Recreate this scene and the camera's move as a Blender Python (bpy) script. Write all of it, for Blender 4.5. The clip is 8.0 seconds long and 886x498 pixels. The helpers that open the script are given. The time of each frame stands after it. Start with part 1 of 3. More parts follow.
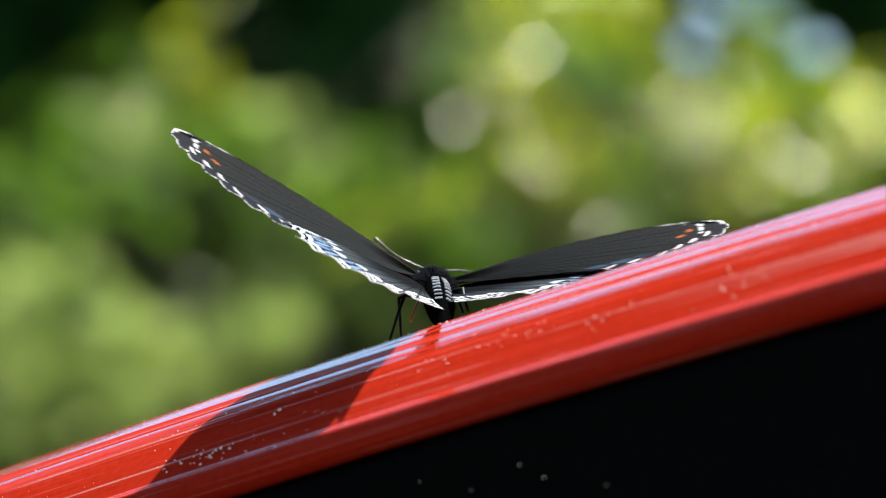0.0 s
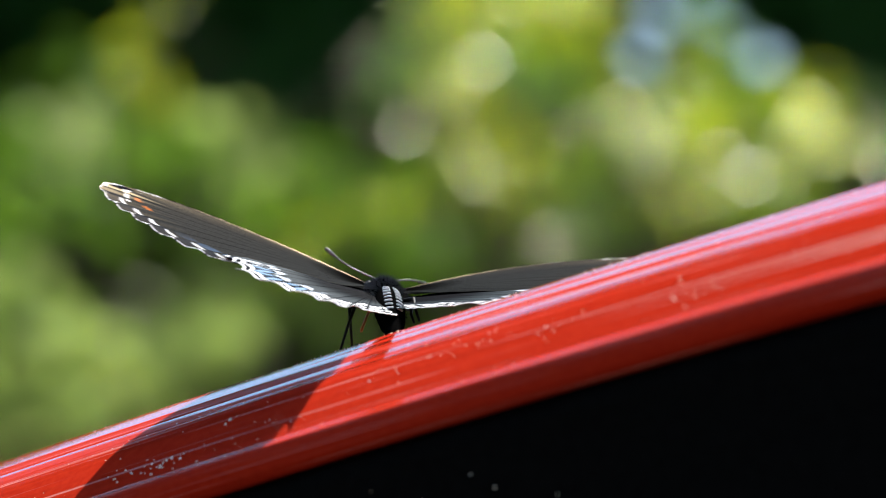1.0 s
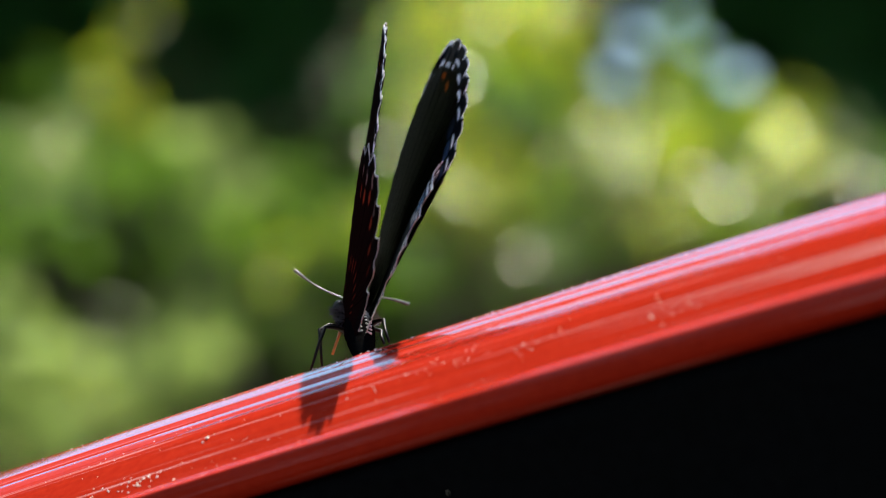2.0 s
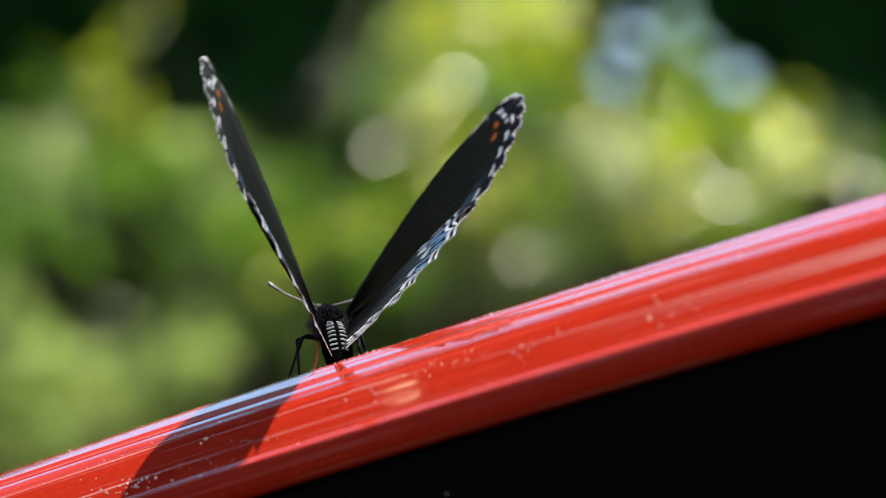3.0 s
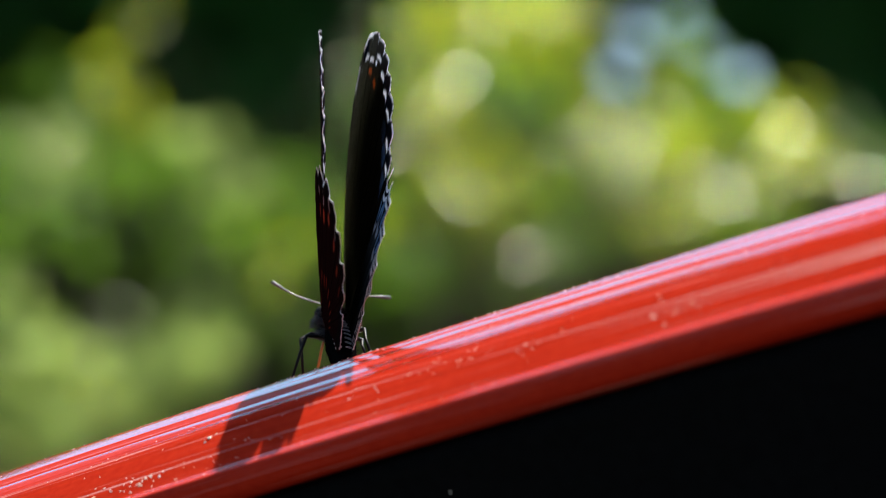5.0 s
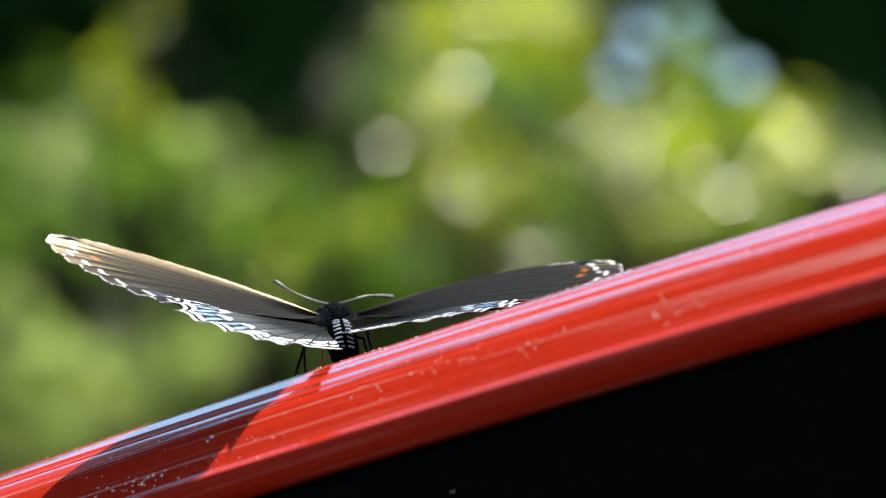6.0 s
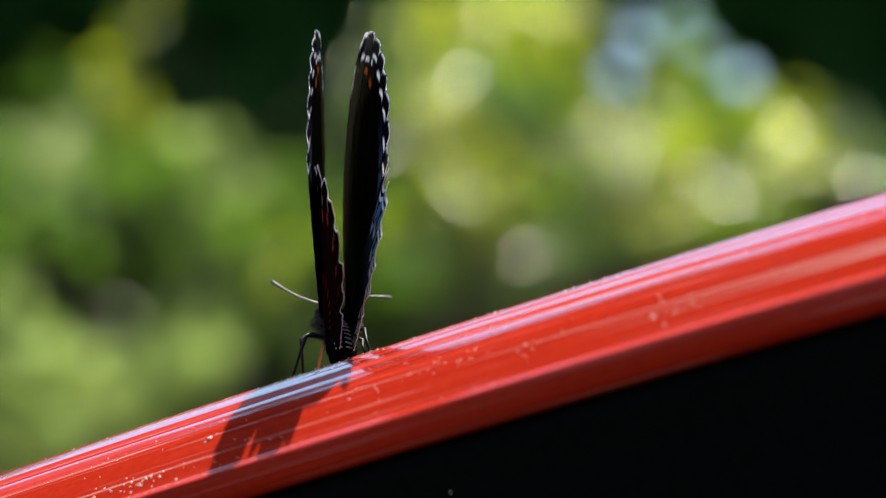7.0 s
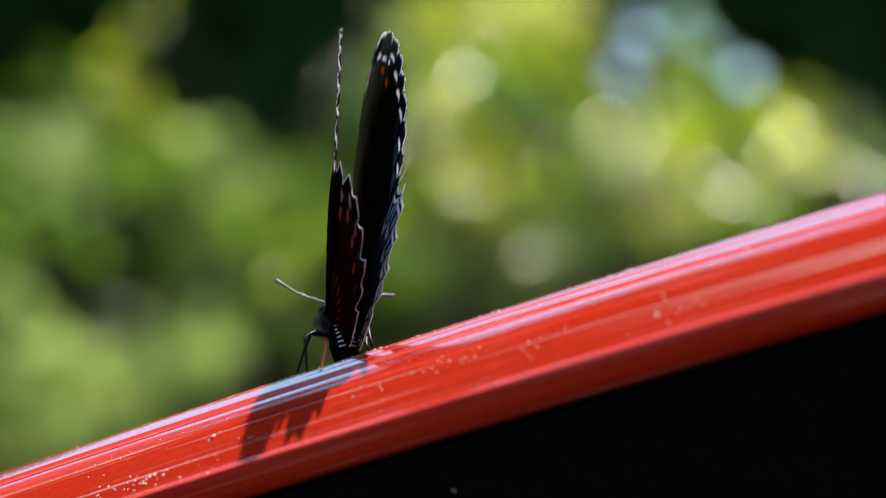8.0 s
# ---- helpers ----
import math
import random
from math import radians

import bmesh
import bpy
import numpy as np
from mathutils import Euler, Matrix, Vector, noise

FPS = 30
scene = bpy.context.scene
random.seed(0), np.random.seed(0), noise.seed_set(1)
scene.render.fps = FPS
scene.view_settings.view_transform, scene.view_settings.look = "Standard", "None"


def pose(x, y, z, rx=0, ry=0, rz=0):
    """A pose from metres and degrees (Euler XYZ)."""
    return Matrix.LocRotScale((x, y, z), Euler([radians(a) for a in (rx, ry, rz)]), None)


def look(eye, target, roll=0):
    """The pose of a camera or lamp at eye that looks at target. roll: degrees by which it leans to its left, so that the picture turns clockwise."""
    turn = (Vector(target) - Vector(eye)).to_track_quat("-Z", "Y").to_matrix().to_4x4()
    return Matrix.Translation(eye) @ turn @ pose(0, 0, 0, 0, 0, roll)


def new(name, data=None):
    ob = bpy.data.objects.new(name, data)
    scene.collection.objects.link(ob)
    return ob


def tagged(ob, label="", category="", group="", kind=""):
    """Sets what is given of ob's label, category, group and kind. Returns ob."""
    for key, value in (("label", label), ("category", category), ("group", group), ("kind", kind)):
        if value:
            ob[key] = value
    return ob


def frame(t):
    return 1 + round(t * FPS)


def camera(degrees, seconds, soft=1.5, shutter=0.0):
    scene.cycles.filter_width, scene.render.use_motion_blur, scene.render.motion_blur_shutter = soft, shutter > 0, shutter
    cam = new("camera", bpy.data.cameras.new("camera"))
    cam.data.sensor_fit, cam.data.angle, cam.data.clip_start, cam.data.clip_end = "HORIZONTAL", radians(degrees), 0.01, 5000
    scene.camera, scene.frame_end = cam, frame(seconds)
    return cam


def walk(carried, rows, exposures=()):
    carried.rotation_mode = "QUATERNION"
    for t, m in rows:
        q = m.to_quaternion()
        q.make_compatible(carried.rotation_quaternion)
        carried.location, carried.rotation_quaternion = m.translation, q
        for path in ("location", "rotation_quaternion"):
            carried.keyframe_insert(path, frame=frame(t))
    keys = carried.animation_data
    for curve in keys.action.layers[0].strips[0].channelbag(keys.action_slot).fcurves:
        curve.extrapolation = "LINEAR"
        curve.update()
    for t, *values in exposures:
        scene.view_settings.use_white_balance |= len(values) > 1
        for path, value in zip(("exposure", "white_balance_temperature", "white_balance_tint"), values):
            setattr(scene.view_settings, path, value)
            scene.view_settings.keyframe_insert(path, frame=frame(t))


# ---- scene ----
cam = camera(12.5, 8.0, 1.0, 0.2)
cam.data.dof.use_dof = True
cam.data.dof.focus_distance = 0.566
cam.data.dof.aperture_fstop = 16.0
cam.data.dof.aperture_blades = 0

EYE_Z = 1.0
# seconds, turn to the right, tilt up (degrees), sideways slide (mm)
PATH = [
    (0, 0, 0, 0), (0.5, 0.294, -0.031, -0.2), (1, 0.747, 0.139, -0.5), (1.5, 1.046, 0.35, -0.8),
    (3, 1.123, 0.412, -0.8), (3.5, 1.108, 0.407, -0.8), (4, 1.077, 0.392, -0.8), (4.5, 1.082, 0.397, -0.8),
    (6, 1.036, 0.381, -0.8), (6.5, 1.051, 0.386, -0.8), (7, 1.067, 0.392, -0.8), (7.5, 1.025, 0.376, -0.8),
    (8, 1.015, 0.366, -0.8),
]
walk(cam, [(t, pose(dx * 0.001, 0, EYE_Z, 90 + up, 0, -turn)) for t, turn, up, dx in PATH])

# ---- world and sun ----
SUN_TO = Vector((0.198, 0.465, 0.863)).normalized()
world = bpy.data.worlds.new("world")
scene.world = world
world.use_nodes = True
wn = world.node_tree
sky = wn.nodes.new("ShaderNodeTexSky")
sky.sky_type = "NISHITA"
sky.sun_disc = False
sky.sun_elevation = math.asin(SUN_TO.z)
sky.dust_density = 0.7
sky.ozone_density = 1.6
sky.sun_rotation = math.atan2(SUN_TO.x, SUN_TO.y)
wn.links.new(sky.outputs[0], wn.nodes["Background"].inputs[0])
wn.nodes["Background"].inputs[1].default_value = 0.125
sun = new("sun", bpy.data.lights.new("sun", "SUN"))
sun.data.energy = 5.0
sun.data.angle = radians(0.53)
sun.data.color = (1.0, 0.94, 0.82)
sun.matrix_world = look(SUN_TO * 20, (0, 0, 0))
scene.view_settings.exposure = 1.15


# ---- material helpers ----
class Nodes:
    """A short way to write a node material."""

    def __init__(self, name):
        self.mat = bpy.data.materials.new(name)
        self.mat.use_nodes = True
        self.tree = self.mat.node_tree
        self.bsdf = self.tree.nodes["Principled BSDF"]
        self.out = self.tree.nodes["Material Output"]

    def add(self, kind, inputs=None, **props):
        n = self.tree.nodes.new(kind)
        for k, v in props.items():
            setattr(n, k, v)
        for k, v in (inputs or {}).items():
            self.feed(n.inputs[k], v)
        return n

    def feed(self, socket, v):
        if isinstance(v, bpy.types.NodeSocket):
            self.tree.links.new(v, socket)
        else:
            socket.default_value = v

    def set(self, **kw):
        for k, v in kw.items():
            self.feed(self.bsdf.inputs[k.replace("_", " ")], v)
        return self

    def noise(self, scale, detail=4.0, stretch=None, coords="Object"):
        tc = self.add("ShaderNodeTexCoord")
        vec = tc.outputs[coords]
        if stretch:
            vec = self.add("ShaderNodeMapping", {"Vector": vec, "Scale": stretch}).outputs[0]
        return self.add("ShaderNodeTexNoise", {"Vector": vec, "Scale": scale, "Detail": detail}).outputs[0]

    def ramp(self, fac, *stops):
        r = self.add("ShaderNodeValToRGB", {"Fac": fac})
        els = r.color_ramp.elements
        while len(els) < len(stops):
            els.new(0.5)
        for e, (p, c) in zip(els, stops):
            e.position = p
            e.color = (*c, 1) if len(c) == 3 else c
        return r.outputs[0]

    def bump(self, height, strength, distance):
        b = self.add("ShaderNodeBump", {"Height": height, "Strength": strength, "Distance": distance})
        self.feed(self.bsdf.inputs["Normal"], b.outputs[0])
        return self


def grey(v):
    return (v, v, v)


# red enamel, with fine streaks along the bar (u runs along it, v round it)
def red_enamel():
    m = Nodes("red_enamel")
    broad = m.noise(1.0, 2, (5.0, 650.0, 1.0), "UV")
    fine = m.noise(1.0, 5, (25.0, 4200.0, 1.0), "UV")
    grain = m.noise(900.0, 3)
    # highlight streaks are masked into the coat on the flat upper strip and the corner bead, weak and even between them
    tc = m.add("ShaderNodeTexCoord")
    round_it = m.add("ShaderNodeSeparateXYZ", {0: tc.outputs["UV"]}).outputs[1]
    turn = m.add("ShaderNodeMath", {0: round_it, 1: 10.0}, operation="MULTIPLY").outputs[0]
    strip = m.ramp(turn, (0.145, grey(0.0)), (0.155, grey(0.8)), (0.195, grey(0.8)), (0.21, grey(0.12)), (0.31, grey(0.12)), (0.35, grey(1.0)))
    waves = m.add("ShaderNodeMath", {0: broad, 1: m.add("ShaderNodeMath", {0: strip, 1: 5.0}, operation="MULTIPLY").outputs[0]}, operation="MULTIPLY").outputs[0]
    height = m.add("ShaderNodeMath", {0: waves, 1: m.add("ShaderNodeMath", {0: fine, 1: 0.3}, operation="MULTIPLY").outputs[0]}, operation="ADD").outputs[0]
    # thin pale reflections along the bar, painted into the base colour
    pale_glints = m.noise(1.0, 2, (9.0, 1700.0, 1.0), "UV")
    patch = m.noise(1.0, 2, (26.0, 160.0, 1.0), "UV")
    mask = m.add("ShaderNodeMath", {0: m.ramp(pale_glints, (0.605, grey(0.0)), (0.645, grey(0.65))), 1: m.ramp(patch, (0.42, grey(0.0)), (0.62, grey(1.0)))}, operation="MULTIPLY").outputs[0]
    paint = m.ramp(grain, (0.3, (0.37, 0.019, 0.008)), (0.7, (0.43, 0.026, 0.010)))
    mix = m.add("ShaderNodeMix", data_type="RGBA")
    m.feed(mix.inputs[0], mask)
    m.feed(mix.inputs[6], paint)
    m.feed(mix.inputs[7], (0.70, 0.42, 0.38, 1))
    # lines of strong coat between duller ones, put in for streaks of reflected sky
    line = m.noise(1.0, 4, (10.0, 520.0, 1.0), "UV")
    # the bead's highlight streak is broken into patches by this mask
    streak_breaks = m.ramp(m.noise(1.0, 3, (32.0, 60.0, 1.0), "UV"), (0.44, grey(0.08)), (0.58, grey(1.0)))
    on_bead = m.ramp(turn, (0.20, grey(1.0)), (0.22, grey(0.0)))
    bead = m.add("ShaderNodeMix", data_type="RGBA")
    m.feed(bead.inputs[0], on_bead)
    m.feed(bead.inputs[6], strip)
    m.feed(bead.inputs[7], m.add("ShaderNodeMath", {0: strip, 1: streak_breaks}, operation="MULTIPLY").outputs[0])
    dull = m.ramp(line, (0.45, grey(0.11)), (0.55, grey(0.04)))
    # reflection is masked down between the streaks and on the lower face
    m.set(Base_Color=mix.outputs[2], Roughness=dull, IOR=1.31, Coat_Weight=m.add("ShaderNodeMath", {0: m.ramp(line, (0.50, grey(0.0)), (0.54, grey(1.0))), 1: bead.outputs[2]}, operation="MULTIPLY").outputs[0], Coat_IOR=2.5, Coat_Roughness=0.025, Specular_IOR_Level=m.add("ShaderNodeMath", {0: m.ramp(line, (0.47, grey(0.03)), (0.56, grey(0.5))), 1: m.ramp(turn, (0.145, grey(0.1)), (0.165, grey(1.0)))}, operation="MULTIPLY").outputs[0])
    m.bump(height, 0.8, 0.00007)
    return m.mat


def black_plastic():
    m = Nodes("black_plastic")
    grain = m.noise(700.0, 3)
    m.set(Base_Color=m.ramp(grain, (0.3, grey(0.002)), (0.7, grey(0.004))), Roughness=0.6, Specular_IOR_Level=0.02)
    m.bump(grain, 0.2, 0.0002)
    return m.mat


def dust():
    m = Nodes("dust")
    m.set(Base_Color=m.ramp(m.noise(400.0), (0.3, (0.75, 0.6, 0.42)), (0.7, (0.9, 0.82, 0.7))), Roughness=0.5)
    return m.mat


def chitin():
    m = Nodes("black_chitin")
    g = m.noise(2500.0, 3)
    m.set(Base_Color=m.ramp(g, (0.3, grey(0.006)), (0.7, grey(0.012))), Roughness=0.45, Specular_IOR_Level=0.15)
    m.bump(g, 0.3, 0.00005)
    return m.mat


def fur():
    m = Nodes("black_fur")
    g = m.noise(3000.0, 3)
    m.set(Base_Color=m.ramp(g, (0.3, grey(0.0015)), (0.7, grey(0.004))), Roughness=0.9, Specular_IOR_Level=0.0)
    return m.mat


def plain(name, color, rough, spread=0.8, scale=1500.0):
    m = Nodes(name)
    g = m.noise(scale, 3)
    m.set(Base_Color=m.ramp(g, (0.3, tuple(c * spread for c in color)), (0.7, color)), Roughness=rough)
    return m.mat


def wing_scales(name, rough, aniso, gloss, glow, lean=0.0):
    """Wing scales: pigment from the mesh, a gloss drawn out across the rows of scales, which run along the span (u)."""
    m = Nodes(name)
    pig = m.add("ShaderNodeAttribute", attribute_name="pigment")
    grain = m.noise(1.0, 3, (260.0, 2600.0, 1.0), "UV")
    speck = m.noise(5000.0, 2)
    shade = m.ramp(grain, (0.3, grey(0.75)), (0.7, grey(1.15)))
    mix = m.add("ShaderNodeMix", {"Factor": 1.0, "A": pig.outputs["Color"], "B": shade}, data_type="RGBA", blend_type="MULTIPLY")
    m.feed(mix.inputs[6], pig.outputs["Color"])
    m.feed(mix.inputs[7], shade)
    m.feed(mix.inputs[0], 1.0)
    tan = m.add("ShaderNodeTangent", direction_type="UV_MAP", uv_map="UVMap")
    m.set(Base_Color=mix.outputs[2], Roughness=0.8, Specular_IOR_Level=0.0)
    m.bump(speck, 0.12, 0.00004)
    ripple = m.noise(1.0, 4, (4200.0, 900.0, 1.0), "UV")
    flake = m.noise(1.0, 5, (260.0, 1500.0, 1.0), "UV")
    rubbed = m.add("ShaderNodeMath", {0: pig.outputs["Alpha"], 1: 1.7, 2: m.ramp(flake, (0.38, grey(0.0)), (0.62, grey(-1.05)))}, operation="MULTIPLY_ADD", use_clamp=True).outputs[0]
    row = m.add("ShaderNodeMix", data_type="RGBA", blend_type="MULTIPLY")
    m.feed(row.inputs[0], 1.0)
    m.feed(row.inputs[6], (*gloss, 1))
    m.feed(row.inputs[7], m.add("ShaderNodeMath", {0: m.ramp(ripple, (0.35, grey(0.72)), (0.65, grey(1.0))), 1: rubbed}, operation="MULTIPLY").outputs[0])
    # the scales lean towards the body
    lean_by = m.add("ShaderNodeVectorMath", {0: tan.outputs[0], 1: (-lean, -lean, -lean)}, operation="MULTIPLY")
    leant = m.add("ShaderNodeVectorMath", {0: m.add("ShaderNodeNewGeometry").outputs["Normal"], 1: lean_by.outputs[0]}, operation="ADD")
    up = m.add("ShaderNodeVectorMath", {0: leant.outputs[0]}, operation="NORMALIZE")
    sheen = m.add("ShaderNodeBsdfAnisotropic", {"Color": row.outputs[2], "Roughness": rough, "Anisotropy": aniso, "Normal": up.outputs[0], "Tangent": tan.outputs[0]}, distribution="BECKMANN")
    # pale scales are thin and let the sun through
    thin = m.add("ShaderNodeBsdfTranslucent", {"Color": mix.outputs[2]})
    body = m.add("ShaderNodeMixShader", {0: glow, 1: m.bsdf.outputs[0], 2: thin.outputs[0]})
    both = m.add("ShaderNodeAddShader", {0: body.outputs[0], 1: sheen.outputs[0]})
    m.feed(m.out.inputs[0], both.outputs[0])
    return m.mat


def leaf(name, dark, light, through_color, rough=0.35, gloss=0.5):
    m = Nodes(name)
    isl = m.add("ShaderNodeNewGeometry").outputs["Random Per Island"]
    vein = m.noise(90.0, 3)
    base = m.ramp(isl, (0.0, dark), (1.0, light))
    mul = m.add("ShaderNodeMix", data_type="RGBA", blend_type="MULTIPLY")
    m.feed(mul.inputs[0], 1.0)
    m.feed(mul.inputs[6], base)
    m.feed(mul.inputs[7], m.ramp(vein, (0.3, grey(0.8)), (0.7, grey(1.1))))
    m.set(Base_Color=mul.outputs[2], Roughness=rough, Specular_IOR_Level=gloss)
    tr = m.add("ShaderNodeBsdfTranslucent", {"Color": (*through_color, 1)})
    mix = m.add("ShaderNodeMixShader", {0: 0.5, 1: m.bsdf.outputs[0], 2: tr.outputs[0]})
    m.feed(m.out.inputs[0], mix.outputs[0])
    return m.mat


RED, BLACK, DUST = red_enamel(), black_plastic(), dust()
CHITIN, FUR = chitin(), fur()
FORE_TOP = wing_scales("forewing_scales", 0.385, 0.3, (0.090, 0.074, 0.050), 0.5, 0.092)
HIND_TOP = wing_scales("hindwing_scales", 0.55, 0.0, (0.070, 0.076, 0.082), 0.0)
UNDER = wing_scales("underside_scales", 0.5, 0.0, (0.006, 0.005, 0.005), 0.5)
ORANGE = plain("orange_tongue", (0.75, 0.22, 0.03), 0.4)
SILVER = plain("antenna_silver", (0.15, 0.15, 0.15), 0.35, 0.3)
GREY_HAIR = plain("grey_hair", (0.10, 0.10, 0.105), 0.7)
WHITE_HAIR = plain("white_hair", (0.62, 0.62, 0.64), 0.6)
# sunlit and shaded tones of the foliage are put into these leaf colours
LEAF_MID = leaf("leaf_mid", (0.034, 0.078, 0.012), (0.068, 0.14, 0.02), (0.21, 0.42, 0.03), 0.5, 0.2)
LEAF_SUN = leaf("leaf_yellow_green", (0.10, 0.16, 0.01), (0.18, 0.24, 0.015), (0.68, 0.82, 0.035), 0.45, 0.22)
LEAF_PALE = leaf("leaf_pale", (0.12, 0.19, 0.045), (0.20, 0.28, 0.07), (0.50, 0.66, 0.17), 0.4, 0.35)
LEAF_SHADED = leaf("leaf_shaded", (0.03, 0.06, 0.008), (0.05, 0.10, 0.012), (0.11, 0.22, 0.015), 0.6, 0.15)
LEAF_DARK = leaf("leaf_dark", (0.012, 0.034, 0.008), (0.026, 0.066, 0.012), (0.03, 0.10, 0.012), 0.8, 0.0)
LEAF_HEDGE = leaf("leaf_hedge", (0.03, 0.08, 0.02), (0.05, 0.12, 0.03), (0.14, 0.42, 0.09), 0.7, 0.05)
LEAF_SHINY = leaf("leaf_shiny", (0.20, 0.24, 0.12), (0.26, 0.30, 0.16), (0.3, 0.36, 0.15), 0.24)
LEAF_SHINY.node_tree.nodes["Principled BSDF"].inputs["Specular Tint"].default_value = (0.94, 0.95, 0.50, 1)
# surface colour that imitates blue sky seen through foliage
SKY_GAP_BLUE = plain("sky_gap_blue", (0.48, 0.72, 0.88), 0.9, 0.85, 60.0)
LEAF_GLINT = leaf("leaf_glinting", (0.10, 0.16, 0.01), (0.18, 0.24, 0.015), (0.5, 0.7, 0.04), 0.26)
LEAF_GLINT.node_tree.nodes["Principled BSDF"].inputs["Specular Tint"].default_value = (0.72, 0.95, 0.16, 1)
BARK = plain("bark", (0.10, 0.07, 0.045), 0.85, 0.5, 60.0)
EARTH = plain("earth", (0.075, 0.062, 0.05), 0.95, 0.5, 14.0)


# ---- mesh helpers ----
def mesh_of(name, verts, faces, mats=(), smooth=True, faces_mat=None):
    me = bpy.data.meshes.new(name)
    me.from_pydata([tuple(v) for v in verts], [], faces)
    for m in mats:
        me.materials.append(m)
    if faces_mat is not None:
        me.polygons.foreach_set("material_index", faces_mat)
    if smooth:
        me.polygons.foreach_set("use_smooth", [True] * len(me.polygons))
    me.update()
    return me


def child(name, me, parent, label=""):
    ob = new(name, me)
    ob.parent = parent
    if label:
        ob["label"] = label
    return ob


def tube(points, radii, sides=8):
    """Vertices and faces of a round, closed tube through the points."""
    pts = [Vector(p) for p in points]
    verts, faces = [], []
    ref = Vector((0.31, 0.17, 0.93))
    for i, p in enumerate(pts):
        d = (pts[min(i + 1, len(pts) - 1)] - pts[max(i - 1, 0)]).normalized()
        a = d.cross(ref).normalized()
        b = d.cross(a)
        for k in range(sides):
            w = 2 * math.pi * k / sides
            verts.append(p + (a * math.cos(w) + b * math.sin(w)) * radii[i])
    for i in range(len(pts) - 1):
        for k in range(sides):
            j = (k + 1) % sides
            faces.append((i * sides + k, i * sides + j, (i + 1) * sides + j, (i + 1) * sides + k))
    faces.append(tuple(range(sides))[::-1])
    faces.append(tuple(range((len(pts) - 1) * sides, len(pts) * sides)))
    return verts, faces


def joined(*pieces):
    verts, faces = [], []
    for v, f in pieces:
        o = len(verts)
        verts += v
        faces += [tuple(i + o for i in q) for q in f]
    return verts, faces


def spline(points, n):
    """n points along a Catmull-Rom curve through the points."""
    p = np.array(points, float)
    p = np.vstack([2 * p[0] - p[1], p, 2 * p[-1] - p[-2]])
    seg = len(p) - 3
    out = []
    for q in np.linspace(0, seg, n):
        i = min(int(q), seg - 1)
        t = q - i
        a, b, c, d = p[i:i + 4]
        out.append(0.5 * (2 * b + (c - a) * t + (2 * a - 5 * b + 4 * c - d) * t * t + (3 * b - a - 3 * c + d) * t ** 3))
    return np.array(out)


# ---- ground ----
def ground():
    n = 40
    verts = [(x, y, 0) for y in np.linspace(-60, 60, n) ** 3 / 1200 for x in np.linspace(-60, 60, n) ** 3 / 1200]
    faces = [(j * n + i, j * n + i + 1, (j + 1) * n + i + 1, (j + 1) * n + i) for j in range(n - 1) for i in range(n - 1)]
    tagged(new("ground", mesh_of("ground", verts, faces, [EARTH])), "bare brown garden earth on flat ground", "ground", kind="structure")


ground()


# ---- red rail with its black panel ----
def crest(s):
    """The rail's crest at s metres to the side of the eye."""
    k = 0.552 / (0.5505 - 0.3 * s)
    return Vector((s * k, (0.5505 - s * 0.900) * k, EYE_Z + (-0.01003 + s * 0.33735 - s * s * 0.1855 - s * s * s * 0.447) * k))


# seen from the rail's end: a flat strip behind the crest, a shallow strip before it, a steeper sunny face, a rounded corner, a shaded lower face
PROFILE = spline([(8.0, -16.7), (16.0, -16.7), (20.5, -16.5), (22.6, -15.8), (23.4, -14.7), (23.4, -13.8), (23.2, -13.2), (22.95, -12.7), (22.4, -12.3), (21.4, -12.0), (20.4, -11.55),
                  (19.0, -10.4), (17.0, -8.8), (15.0, -7.2), (13.4, -6.0), (12.0, -5.15), (10.0, -4.1), (8.0, -3.15), (5.5, -2.02), (3.0, -0.98), (1.2, -0.3), (0.0, 0.0),
                  (-1.5, 0.12), (-5.0, 0.0), (-12.0, -1.4), (-20.0, -5.0), (-25.0, -11.0), (-23.0, -16.2), (-10.0, -16.7)], 221)


def sweep(profile, s0, s1, n):
    """Verts, faces and uv of a profile (towards the camera's side, up; mm) drawn along the crest."""
    verts, faces, uv = [], [], []
    ss = np.linspace(s0, s1, n)
    m = len(profile)
    for s in ss:
        p = crest(s)
        d = (crest(s + 0.001) - crest(s - 0.001)).normalized()
        side = Vector((d.y, -d.x, 0)).normalized()
        up = side.cross(d) * -1
        if up.z < 0:
            up = -up
        for k, (u, w) in enumerate(profile):
            verts.append(p + side * (u * 0.001) + up * (w * 0.001))
            uv.append((s, k / m * 0.06))
    for i in range(n - 1):
        for k in range(m):
            j = (k + 1) % m
            faces.append((i * m + k, (i + 1) * m + k, (i + 1) * m + j, i * m + j))
    faces.append(tuple(range(m)))
    faces.append(tuple(range((n - 1) * m, n * m))[::-1])
    return verts, faces, uv


def swept(name, profile, s0, s1, n, mat):
    verts, faces, uv = sweep(profile, s0, s1, n)
    me = mesh_of(name, verts, faces, [mat])
    layer = me.uv_layers.new(name="UVMap")
    for lo in me.loops:
        layer.data[lo.index].uv = uv[lo.vertex_index]
    return me


